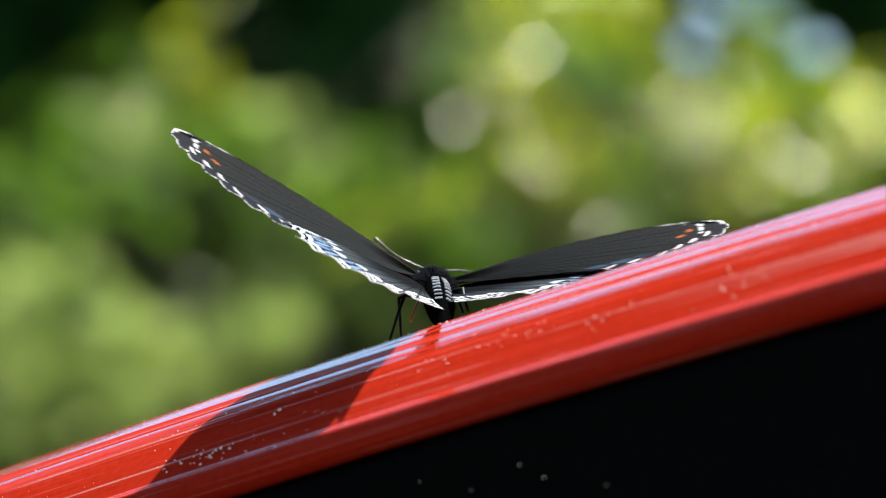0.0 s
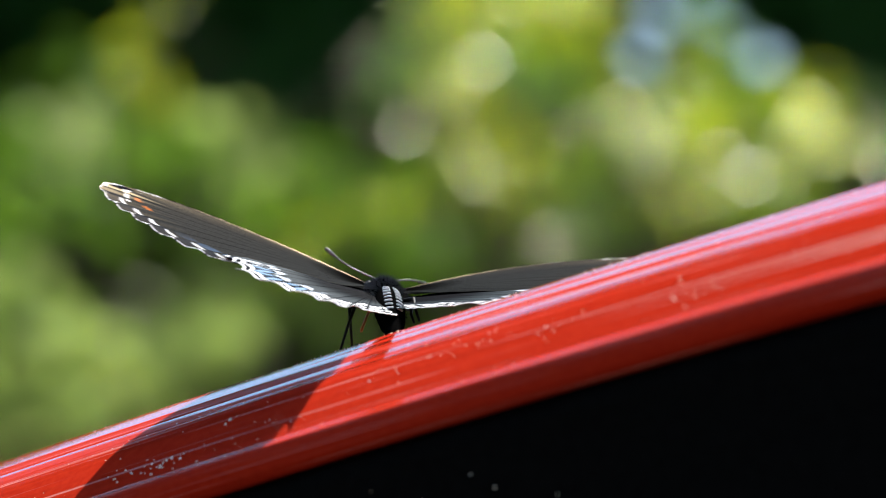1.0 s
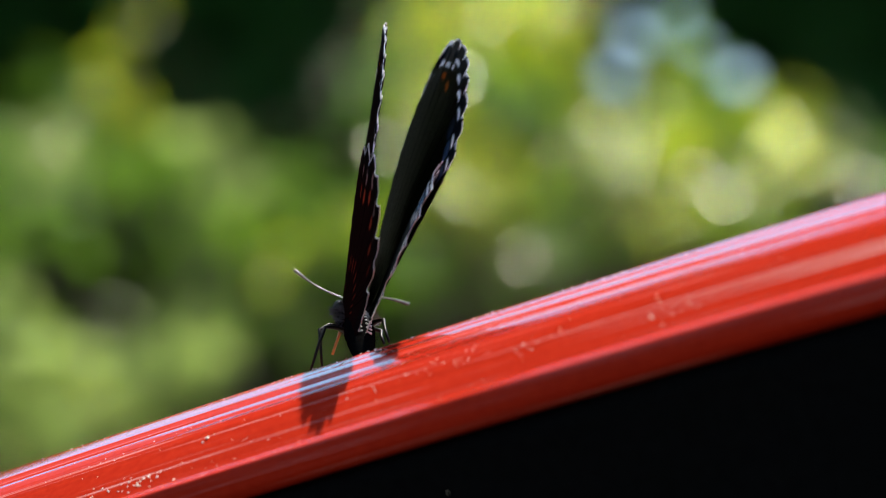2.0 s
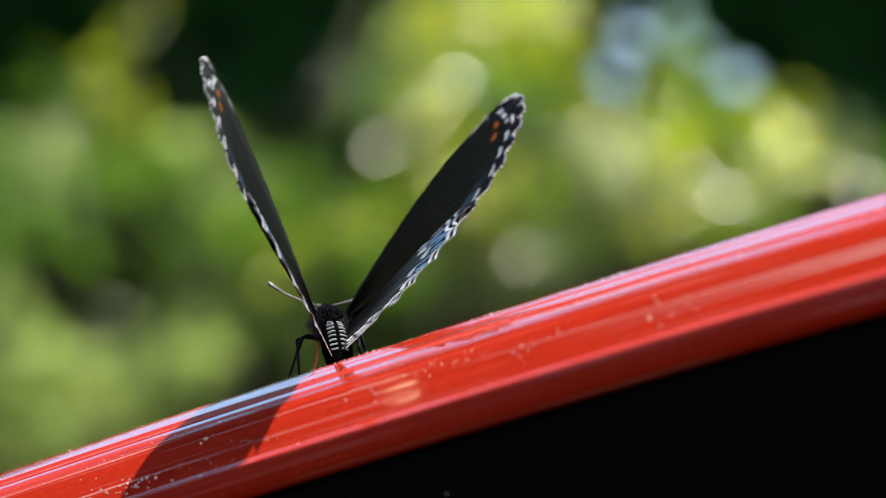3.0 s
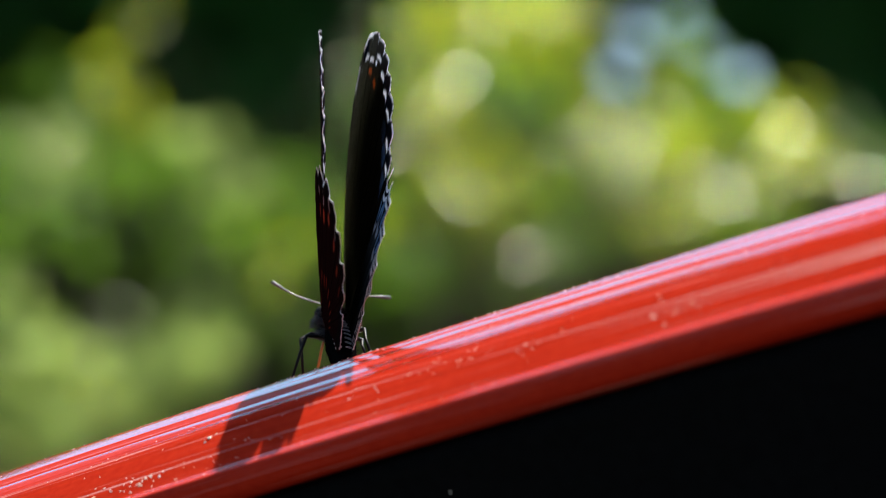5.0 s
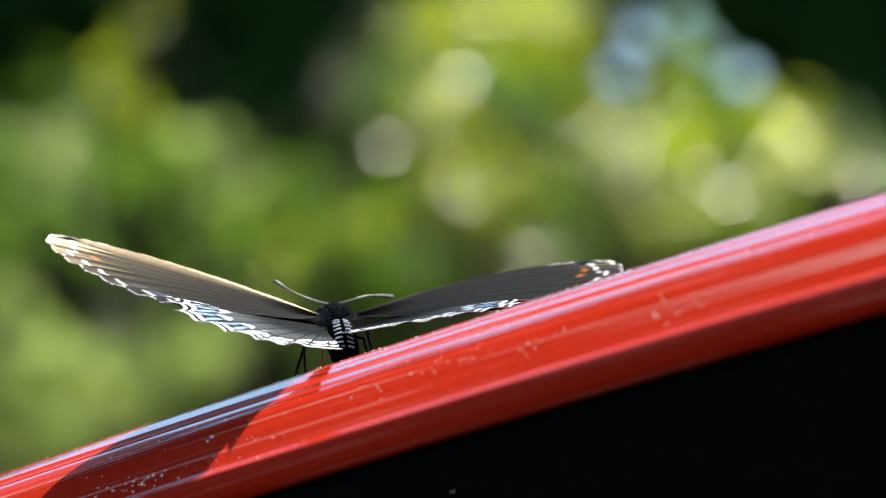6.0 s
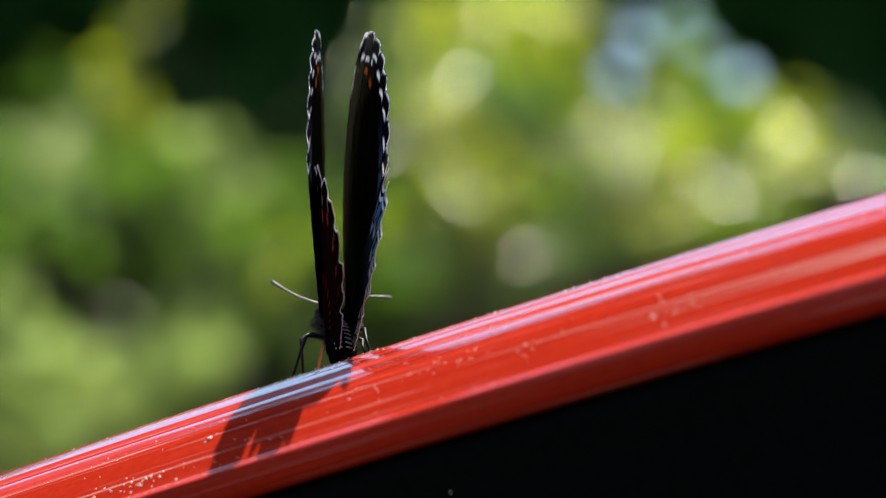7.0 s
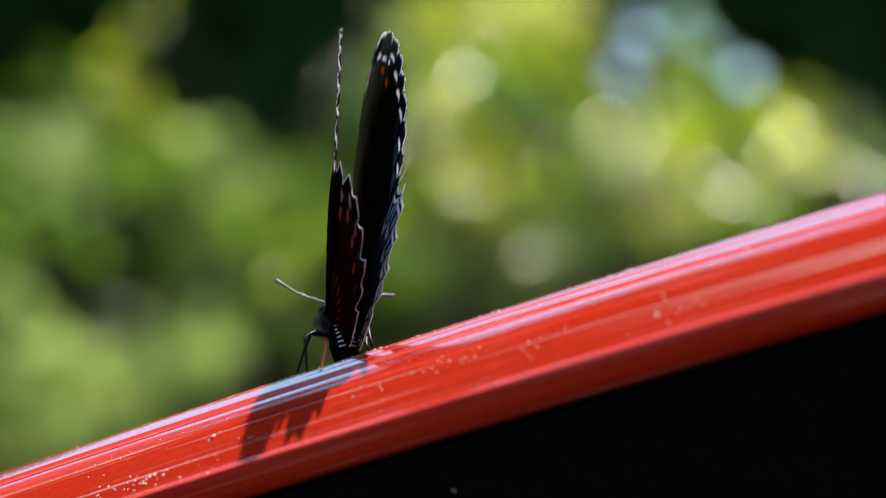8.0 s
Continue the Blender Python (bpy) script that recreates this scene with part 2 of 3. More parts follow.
def rail():
    top = tagged(new("painted_frame"), "glossy red enamelled metal frame edge with dust specks", "frame")
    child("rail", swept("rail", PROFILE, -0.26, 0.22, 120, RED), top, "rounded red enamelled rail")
    panel = [(16.0, -16.4), (19.0, -16.9), (20.4, -17.8), (20.0, -20.0), (18.0, -36.0), (12.0, -170.0), (4.0, -170.0), (4.0, -36.0), (5.0, -16.4)]
    child("panel", swept("panel", panel, -0.26, 0.22, 60, BLACK), top, "black panel under the rail")
    for s in (-0.2, 0.17):
        p = crest(s)
        post = tube([(p.x, p.y, p.z - 0.012), (p.x, p.y, 0)], [0.008, 0.008], 12)
        child("post", mesh_of("post", *post, [BLACK], False), top)


def rail_point(s, u):
    """The rail's upper face at s, u millimetres before the crest."""
    face = sorted((q for q in PROFILE if q[1] > -13.0 and q[0] > -6), key=lambda q: q[0])
    w = float(np.interp(u, [q[0] for q in face], [q[1] for q in face]))
    p, d = crest(s), (crest(s + 0.001) - crest(s - 0.001)).normalized()
    side = Vector((d.y, -d.x, 0)).normalized()
    up = d.cross(side)
    up = up if up.z > 0 else -up
    return p + side * (u * 0.001) + up * (w * 0.001)


def grain_of(p, r, rng):
    """A lumpy grain of radius r."""
    rows = [(0, 0, 1), (1, 0, 0), (0, 1, 0), (-1, 0, 0), (0, -1, 0), (0, 0, -1)]
    verts = [p + Vector(q) * r * rng.uniform(0.6, 1.3) for q in rows]
    return verts, [(0, 1, 2), (0, 2, 3), (0, 3, 4), (0, 4, 1), (5, 2, 1), (5, 3, 2), (5, 4, 3), (5, 1, 4)]


def dust_specks():
    rng = random.Random(12)
    grains = []
    # place along the rail, place before the crest, spreads (mm) and count
    for s, u, ds, du, count, size in (
        (-27, 18.3, 3.2, 1.1, 24, 0.22), (-25, 18.7, 1.2, 0.5, 8, 0.3), (-16.4, 14.5, 0.5, 0.4, 2, 0.3), (6, 14.0, 6.0, 1.5, 8, 0.16), (18, 14.0, 2.2, 0.8, 14, 0.14),
        (27, 15.5, 1.4, 0.8, 9, 0.16), (42.5, 17.6, 2.4, 1.0, 8, 0.22), (41, 14.6, 0.7, 0.4, 2, 0.2), (70, 20.5, 1.8, 0.6, 8, 0.18), (8, 14.0, 45, 5.0, 120, 0.10),
        (0, 0.3, 50, 0.5, 110, 0.12), (17, 0.2, 1.5, 0.4, 5, 0.16), (-10, 19.5, 7, 1.5, 16, 0.1),
    ):
        for _ in range(count):
            p = rail_point((s + rng.gauss(0, ds)) * 0.001, min(22.0, max(-0.8, u + rng.gauss(0, du))))
            grains.append(grain_of(p, size * 0.001 * rng.uniform(0.5, 1.2), rng))
    # a few grains cling to the black panel
    for s, drop in ((4, 27), (8, 25), (14.5, 23.5), (10.5, 31), (-2, 30), (2, 22), (17, 26), (-7, 24), (24, 29)):
        p, d = crest(s * 0.001), (crest(s * 0.001 + 0.001) - crest(s * 0.001 - 0.001)).normalized()
        side = Vector((d.y, -d.x, 0)).normalized()
        up = d.cross(side)
        up = up if up.z > 0 else -up
        grains.append(grain_of(p + side * 0.0198 - up * (drop * 0.001), 0.00016, rng))
    verts, faces = joined(*grains)
    tagged(new("dust_specks", mesh_of("dust_specks", verts, faces, [DUST], False)), "pale dust and pollen grains on the red rail", "dust", kind="stuff")


rail()
dust_specks()


# ---- butterfly ----
# outlines from the wing's root, outward and forward, in millimetres
FORE = [(0, 0.8), (10, 5.6), (20, 9.6), (30, 12.2), (38, 12.8), (42.2, 11.4), (44.0, 8.4), (43.9, 4.0), (42.5, -0.8), (40.0, -5.2),
        (36.8, -9.6), (32.6, -12.8), (27.6, -14.4), (20, -12.4), (10, -8), (0, -2.4)]
HIND = [(0, 1.0), (6, 0.8), (14, -0.6), (21, -3.4), (25.2, -7.0), (26.4, -11.0), (25, -16), (21.6, -20.2), (17, -22.0),
        (11.6, -20.8), (7, -17.6), (2.6, -14.5), (0.2, -12), (-1.0, -8), (-1.0, -4)]


# the way that the rows of scales run, outward and forward
ROW = (math.cos(radians(2)), -math.sin(radians(2)))


def smooth(a, b, x):
    t = min(1, max(0, (x - a) / (b - a)))
    return t * t * (3 - 2 * t)


def blend(c, d, f):
    return tuple(a * (1 - f) + b * f for a, b in zip(c, d))


def bell(x, c, w):
    return smooth(w, w * 0.55, abs(x - c))


def oval(f, d, f0, d0, wf, wd):
    """1 inside an oval spot in a wing cell, 0 outside."""
    return smooth(1.25, 0.75, math.hypot((f - f0) / wf, (d - d0) / wd))


def fore_pigment(q, d, r, top):
    """q: 0 at the apex to 1 at the rear corner along the outer edge (below 0 on the front edge); d: mm in from the edge."""
    c = (0.0042, 0.0036, 0.0036) if top else (0.014, 0.008, 0.007)
    k = q * 8
    cell = math.floor(k)
    f = k - cell
    white, orange = (0.92, 0.92, 0.92), (0.55, 0.14, 0.012)
    navy = (0.006, 0.008, 0.016)
    # the white fringe is broken and uneven
    fleck = smooth(-0.5, 0.1, math.sin(q * 151 + 2.2 * d) * math.sin(q * 67 + 1.7) + 0.25)
    if -0.05 < q < 1.02:
        c = blend(c, navy, smooth(3.4, 2.6, d))
        c = blend(c, white, smooth(0.5, 0.2, d) * 0.75 * fleck)
        notch = min(f, 1 - f)
        c = blend(c, white, oval(notch, d, 0.0, 0.2, 0.22, 0.65) * fleck)
        if q > 0.28:
            c = blend(c, white, oval(f, d, 0.55, 2.8 + 0.3 * math.sin(cell * 2.3), 0.25, 0.42))
        if top:
            c = blend(c, (0.14, 0.24, 0.42), oval(f, d, 0.5, 5.0, 0.40, 1.2) * smooth(0.6, 0.9, q) * 0.45)
        if q < 0.30:
            c = blend(c, white, oval(f, d, 0.45, 3.5 + 0.5 * (cell % 2), 0.21, 0.48))
        if 0.12 < q < 0.40:
            c = blend(c, orange, oval(f, d, 0.5, 5.8 + 4.0 * (q - 0.2), 0.21, 0.52))
    if -0.3 < q < -0.05:
        c = blend(c, white, bell(q, -0.18, 0.05) * smooth(2.4, 1.0, d) * smooth(0.2, 0.6, d) * 0.8)
    if -0.08 < q < 0.08:
        c = blend(c, white, smooth(0.9, 0.6, d))
    vein = bell(abs(f - 0.5), 0.5, 0.08)
    gloss = (1 - 0.75 * vein) * smooth(0.06, 0.4, r)
    if q < 0:
        gloss *= smooth(0.2, 1.8, d)
    gloss *= 1 - bell(q, 0.0, 0.09) * bell(d, 2.0, 1.6)
    if q >= 0:
        gloss *= 1 - 0.8 * bell(abs(f - 0.5), 0.5, 0.22) * smooth(3.4, 2.2, d)
    return (*blend(c, (0.002, 0.002, 0.002), vein * 0.8 * smooth(0.4, 0.9, d)), gloss)


def hind_pigment(q, d, r, top):
    k = q * 7
    f = k - math.floor(k)
    white, blue = (0.64, 0.65, 0.67), (0.09, 0.18, 0.31)
    black = (0.005, 0.006, 0.010)
    if top:
        c = blend((0.006, 0.006, 0.007), (0.024, 0.031, 0.036), smooth(0.30, 0.72, r))
        if -0.06 < q < 1.3:
            outer = smooth(0.66, 0.54, q)
            c = blend(c, black, smooth(6.9, 6.2, d) * (0.4 + 0.6 * outer))
            # towards the tip: paired blue wedges between dark veins; towards the body: white bows
            wedge = max(oval(f, d, 0.27, 4.4, 0.15, 1.9), oval(f, d, 0.73, 4.4, 0.15, 1.9)) * outer
            c = blend(c, blend((0.36, 0.40, 0.46), blue, smooth(0.04, 0.2, q)), wedge)
            c = blend(c, blend(white, blue, 0.5), oval(f, d, 0.5, 7.6, 0.38, 0.9) * outer * 0.8)
            bow = 0.9 * (abs(f - 0.5) * 2) ** 2
            c = blend(c, white, bell(f, 0.5, 0.50) * bell(d, 4.0 + bow, 1.0) * (1 - outer))
            c = blend(c, white, bell(f, 0.5, 0.52) * bell(d, 1.9 + 0.4 * bow, 0.55))
            c = blend(c, black, bell(d, 1.0, 0.4))
            c = blend(c, white, smooth(0.7, 0.5, d))
    else:
        c = (0.014, 0.0032, 0.0034)
        if -0.02 < q < 1.3:
            c = blend(c, (0.008, 0.005, 0.005), smooth(4.2, 3.4, d))
            c = blend(c, (0.52, 0.07, 0.03), oval(f, d, 0.5, 5.4, 0.18, 1.2) * smooth(0.95, 0.35, q))
            c = blend(c, (0.50, 0.30, 0.28), oval(f, d, 0.5, 2.5, 0.26, 0.9) * smooth(0.7, 0.3, q))
            c = blend(c, white, max(bell(f, 0.0, 0.24), bell(f, 1.0, 0.24)) * smooth(0.55, 0.3, d))
            c = blend(c, white, smooth(0.3, 0.15, d) * 0.7)
        c = blend(c, (0.40, 0.05, 0.02), bell(f, 0.5, 0.14) * bell(r, 0.34, 0.05) * 0.7)
    vein = bell(abs(f - 0.5), 0.5, 0.05) * smooth(1.15, 1.0, q)
    gloss = 0.04 + 0.10 * smooth(0.01, 0.03, c[1]) + 0.73 * smooth(0.06, 0.4, c[1]) if top else 0.6
    return (*blend(c, (0.003, 0.003, 0.003), vein * 0.8 * smooth(0.3, 0.8, d)), gloss * (1 - 0.9 * vein))


def wing(name, outline, apex, corner, lobes, depth, pigment, side, mats, camber, size_by, pointed=False):
    """A wing of two skins; side is 1 for the right wing, -1 for the left. apex and corner: outline indices of the outer edge's ends."""
    n, rings = 460, 72
    edge = spline(outline, n) * size_by
    last = len(outline) - 1
    qs = [(i / (n - 1) * last - apex) / (corner - apex) for i in range(n)]
    # scallops on the outer edge
    for i, q in enumerate(qs):
        if 0 <= q <= 1:
            f = (q * lobes) % 1
            wave = abs(math.sin(math.pi * f))
            # blunt lobes, or hollows between pointed teeth
            low = wave ** 0.8 if pointed else 1 - wave ** 0.7
            k = 1 - depth * (0.75 + 0.35 * math.sin(2.1 * math.floor(q * lobes))) * low / np.linalg.norm(edge[i])
            edge[i] *= k
    verts, faces, cols, uvs, fm = [], [], [], [], []
    for skin in (1, -1):
        o = len(verts)
        for j in range(rings):
            r = 1 - (1 - j / (rings - 1)) ** 1.6
            for i in range(n):
                p = edge[i] * r
                size = np.linalg.norm(edge[i])
                z = camber * (p[0] / 44) * (1 - p[0] / 44) * 4 + skin * 0.05 + 0.03 * math.sin(i * 0.54) * r
                if 0 <= qs[i] <= 1:
                    z += 0.16 * math.sin(2 * math.pi * qs[i] * lobes) * smooth(0.72, 1.0, r)
                verts.append((side * p[0] * 0.001, p[1] * 0.001, z * 0.001))
                cols.append(pigment(qs[i], (1 - r) * size, r, skin > 0))
                uvs.append(((p[0] * ROW[0] + p[1] * ROW[1]) * 0.001, (p[1] * ROW[0] - p[0] * ROW[1]) * 0.001))
        for j in range(rings - 1):
            for i in range(n - 1):
                q = (o + j * n + i, o + (j + 1) * n + i, o + (j + 1) * n + i + 1, o + j * n + i + 1)
                faces.append(q if skin * side < 0 else q[::-1])
                fm.append(0 if skin > 0 else 1)
    half = len(verts) // 2
    rim = [(rings - 1) * n + i for i in range(n)]
    o = len(verts)
    for a in rim + [a + half for a in rim]:
        verts.append(verts[a])
        cols.append(cols[a])
        uvs.append(uvs[a])
    for i in range(n - 1):
        faces.append((o + i, o + i + 1, o + n + i + 1, o + n + i))
        fm.append(1)
    me = mesh_of(name, verts, faces, mats, True, fm)
    att = me.color_attributes.new("pigment", "FLOAT_COLOR", "POINT")
    att.data.foreach_set("color", np.array(cols, dtype=np.float32).ravel())
    layer = me.uv_layers.new(name="UVMap")
    idx = np.zeros(len(me.loops), dtype=np.int32)
    me.loops.foreach_get("vertex_index", idx)
    layer.data.foreach_set("uv", np.array(uvs, dtype=np.float32)[idx].ravel())
    return me


def egg(length, radius, at, pitch, bands=0, segs=18, sides=20, taper=0.0):
    """A spindle along y, with shallow rings."""
    verts, faces = [], []
    turn = Matrix.Rotation(radians(pitch), 3, "X")
    for i in range(segs + 1):
        f = i / segs
        rr = radius * math.sqrt(max(0.0, 1 - (2 * f - 1) ** 2)) ** 0.8 * (1 - taper * (f - 0.5))
        rr = max(rr, radius * 0.03) * (1 + 0.06 * math.sin(f * bands * 2 * math.pi))
        for k in range(sides):
            w = 2 * math.pi * k / sides
            v = turn @ Vector((rr * math.cos(w), (f - 0.5) * length, rr * math.sin(w)))
            verts.append((v + Vector(at)) * 0.001)
    for i in range(segs):
        for k in range(sides):
            j = (k + 1) % sides
            faces.append((i * sides + k, i * sides + j, (i + 1) * sides + j, (i + 1) * sides + k))
    faces.append(tuple(range(sides))[::-1])
    faces.append(tuple(range(segs * sides, (segs + 1) * sides)))
    return verts, faces


def tuft(rng, count, center, size, length, back=0.4):
    """Hairs as thin spikes on an ellipsoid (mm)."""
    verts, faces = [], []
    for _ in range(count):
        n = Vector((rng.gauss(0, 1), rng.gauss(0, 1), rng.gauss(0.3, 1))).normalized()
        p = Vector(center) + Vector((n.x * size[0], n.y * size[1], n.z * size[2]))
        d = (n + Vector((rng.gauss(0, .3), -back + rng.gauss(0, .3), rng.gauss(0, .3)))).normalized()
        a = d.cross(Vector((0.3, 0.5, 0.8))).normalized() * 0.03
        b = d.cross(a).normalized() * 0.03
        tip = p + d * length * rng.uniform(0.5, 1.2)
        o = len(verts)
        verts += [(p + a) * 0.001, (p - a * 0.5 + b) * 0.001, (p - a * 0.5 - b) * 0.001, tip * 0.001]
        faces += [(o, o + 1, o + 3), (o + 1, o + 2, o + 3), (o + 2, o, o + 3)]
    return verts, faces


FORE_ROOT, HIND_ROOT = (1.8, 2.0, 1.2), (1.8, -1.0, 0.5)
FORE_SIZE, HIND_SIZE = 0.92, 1.02


def mm(points):
    return [Vector(p) * 0.001 for p in points]


def butterfly():
    rng = random.Random(4)
    top = tagged(new("butterfly"), "black butterfly with blue-white scalloped wing edges, perched on red rail", "butterfly")
    child("thorax", mesh_of("thorax", *egg(9.5, 2.5, (0, 1.2, 0), 4, taper=-0.2), [FUR]), top)
    child("thorax_hair", mesh_of("thorax_hair", *tuft(rng, 1800, (0, 1.0, 0.2), (2.3, 4.6, 2.3), 0.9), [FUR], False), top, "black downy hair")
    child("thorax_down", mesh_of("thorax_down", *tuft(rng, 1500, (0, 0.6, 0.5), (2.4, 4.6, 2.3), 1.0, 0.7), [GREY_HAIR], False), top, "soft grey down on the back")
    roots = joined(*[tuft(rng, 700, (s * 2.0, -0.2, 0.7), (1.3, 2.8, 0.8), 0.8) for s in (1, -1)])
    child("wing_root_hair", mesh_of("wing_root_hair", *roots, [GREY_HAIR], False), top, "grey down at the wing roots")
    ab = child("abdomen", mesh_of("abdomen", *egg(17, 2.0, (0, -9.5, -0.8), 12, bands=7, taper=-0.6), [FUR]), top, "black abdomen with pale rings")
    rings = []
    for i in range(8):
        f = 0.42 + i * 0.068
        y = -9.5 + (f - 0.5) * 17
        rr = 2.0 * math.sqrt(1 - (2 * f - 1) ** 2) ** 0.8 * (1 + 0.6 * (f - 0.5)) * 1.03
        z = -0.8 + (f - 0.5) * 17 * 0.21
        # two bowed halves that slant back to the midline
        for a0, a1 in ((0.9, 1.45), (1.69, math.pi - 0.9)):
            arc = [(rr * math.cos(a), y - 0.7 * math.sin(a) ** 3 + 0.08 * math.sin(9 * a + i), z + rr * math.sin(a)) for a in np.linspace(a0, a1, 10)]
            rings.append(tube(mm(arc), [0.00004] + [0.00017 - 0.00002 * (j % 3) for j in range(8)] + [0.00004], 6))
    child("ring", mesh_of("ring", *joined(*rings), [WHITE_HAIR]), ab, "thin white rings on the back")
    head = child("head", mesh_of("head", *egg(3.4, 1.7, (0, 7.2, 0.2), 0), [FUR]), top)
    for s in (1, -1):
        child("eye", mesh_of("eye", *egg(1.9, 0.95, (s * 1.35, 7.5, 0.3), 0), [CHITIN]), head)
        pts = spline([(s * 0.5, 7.4, 1.6), (s * 2.6, 8.2, 1.9), (s * 5.4, 9.8, 2.4 - s * 0.2), (s * 8.7 + 0.5, 11.6, 2.7 - s * 1.2)], 16)
        rad = [0.00011 + 0.00016 * smooth(0.72, 0.92, i / 15) for i in range(16)]
        child("antenna", mesh_of("antenna", *tube(mm(pts), rad, 7), [SILVER]), head, "thin pale antenna with a clubbed tip")
    pts = spline([(0, 8.2, -0.8), (-1.0, 4.0, -1.8), (-2.0, -1.0, -2.8), (-2.7, -3.5, -4.6)], 10)
    child("proboscis", mesh_of("proboscis", *tube(mm(pts), [0.0002] * 10, 7), [ORANGE]), top, "orange tongue")
    legs = []
    for path in (
        [(-1.2, -1.5, -1.2), (-3.0, -3.6, 0.0), (-4.7, -5.5, 0.6), (-5.7, -6.6, -1.8), (-7.0, -8.2, -5.5)],
        [(-1.2, 0.5, -1.4), (-3.6, -0.6, -0.5), (-5.1, -2.0, -0.8), (-5.0, -3.1, -3.0), (-4.8, -4.4, -6.2)],
        [(1.2, -2.5, -1.0), (2.4, -5.4, 1.4), (3.3, -7.3, 2.2), (3.3, -9.4, 1.4), (3.6, -12.0, 0.3)],
        [(1.2, -0.5, -1.4), (2.6, -2.0, -0.7), (3.6, -3.0, -0.7), (3.4, -4.4, -1.0), (3.6, -6.3, -1.6)],
    ):
        pts = mm(path)
        legs.append(child("leg", mesh_of("leg", *tube(pts, [0.00036, 0.00034, 0.00028, 0.00022, 0.00017], 8), [CHITIN]), top, "thin jointed black leg"))
    child("abdomen_hair", mesh_of("abdomen_hair", *tuft(rng, 500, (0, -8.5, -0.7), (2.0, 6.5, 1.9), 0.6, 0.9), [FUR], False), ab, "short black hair")
    parts = {"legs": legs}
    for s, tag in ((1, "r"), (-1, "l")):
        fw = child("forewing", wing("forewing", FORE, 5, 12, 8, 1.1, fore_pigment, s, [FORE_TOP, UNDER], 0.6 + 0.35 * s, FORE_SIZE), top, "black forewing with white and orange tip spots")
        hw = child("hindwing", wing("hindwing", HIND, 4, 10, 7, 3.1, hind_pigment, s, [HIND_TOP, UNDER], 0.9 + 0.3 * s, HIND_SIZE, True), top, "black hindwing with blue-white scalloped edge")
        fw.location = Vector((s * FORE_ROOT[0], *FORE_ROOT[1:])) * 0.001
        hw.location = Vector((s * HIND_ROOT[0], *HIND_ROOT[1:])) * 0.001
        parts["f" + tag], parts["h" + tag] = fw, hw
    return top, parts


fly, wings = butterfly()


# ---- foliage ----
def leaf_mesh(rng, spots, size, flat=0.35):
    """Folded pointed leaves at the spots."""
    verts, faces = [], []
    for p in spots:
        n = Vector((rng.gauss(0, 1), rng.gauss(0, 1), rng.gauss(0, 1) + flat)).normalized()
        d = n.cross(Vector((rng.gauss(0, 1), rng.gauss(0, 1), rng.gauss(0, 1)))).normalized()
        s = d.cross(n)
        ln = size * rng.uniform(0.6, 1.3)
        o = len(verts)
        p = Vector(p)
        verts += [p, p + d * ln * 0.35 + s * ln * 0.24 + n * ln * 0.08, p + d * ln * 0.4, p + d * ln * 0.35 - s * ln * 0.24 + n * ln * 0.08, p + d * ln - n * ln * 0.1]
        faces += [(o, o + 2, o + 1), (o, o + 3, o + 2), (o + 1, o + 2, o + 4), (o + 2, o + 3, o + 4)]
    return verts, faces


def ball_spots(rng, center, radius, count):
    out = []
    for _ in range(count):
        v = Vector((rng.gauss(0, 1), rng.gauss(0, 1), rng.gauss(0, 1))).normalized() * radius * rng.uniform(0.2, 1) ** 0.5
        out.append(Vector(center) + v)
    return out


def shrub(name, label, base, sprays, mat, size, seed):
    """A shrub: stems from the base, a spray of leaves (centre, radius, count) at the end of each."""
    rng = random.Random(seed)
    top = tagged(new(name), label, "shrub", "shrubs behind the rail")
    top.location = base
    b = Vector(base)
    stems, spots = [], []
    for x, y, z, radius, count in sprays:
        c = Vector((x, y, z)) - b
        mid = c * 0.5 + Vector((rng.uniform(-.1, .1), rng.uniform(0, .15), 0.1))
        stems.append(tube([Vector(q) for q in spline([(0, 0, 0), mid, c], 9)], [0.005 - 0.0004 * i for i in range(9)], 6))
        spots += ball_spots(rng, c, radius, count)
    child("stem", mesh_of("stem", *joined(*stems), [BARK]), top)
    tagged(child("foliage", mesh_of("foliage", *leaf_mesh(rng, spots, size), [mat], False), top), kind="stuff")
    return top


def glossy_shrub(base, mat, label, places, seed, small):
    """A shrub whose few polished leaves (or sky-blue discs) lie so that the sun glances off them, with a number of
    smaller ones between.
    """
    rng = random.Random(seed)
    top = tagged(new("shrub"), label, "shrub", "shrubs behind the rail")
    for _ in range(small):
        x, y, z, size = rng.choice(places)
        places = places + [(x + rng.gauss(0, 0.03), y, z + rng.gauss(0, 0.02), rng.uniform(0.0012, 0.0036))]
    top.location = base
    b = Vector(base)
    stems, verts, faces = [], [], []
    for x, y, z, size in places:
        c = Vector((x, y, z)) - b
        stems.append(tube([Vector(q) for q in spline([(0, 0, 0), c * 0.5 + Vector((0.1, 0.3, 0.1)), c], 9)], [0.003 - 0.0003 * i for i in range(9)], 6))
        half = (SUN_TO + (Vector((0, 0, EYE_Z)) - Vector((x, y, z))).normalized()).normalized()
        n = (half + Vector((rng.gauss(0, 0.012), rng.gauss(0, 0.012), rng.gauss(0, 0.012)))).normalized()
        d = n.cross(Vector((rng.gauss(0, 1), rng.gauss(0, 1), 0.4))).normalized()
        s = d.cross(n)
        o = len(verts)
        rim = [(math.cos(a) * 0.5, math.sin(a) * 0.34 * (1 - 0.3 * math.cos(a))) for a in np.linspace(0, 2 * math.pi, 13)[:-1]]
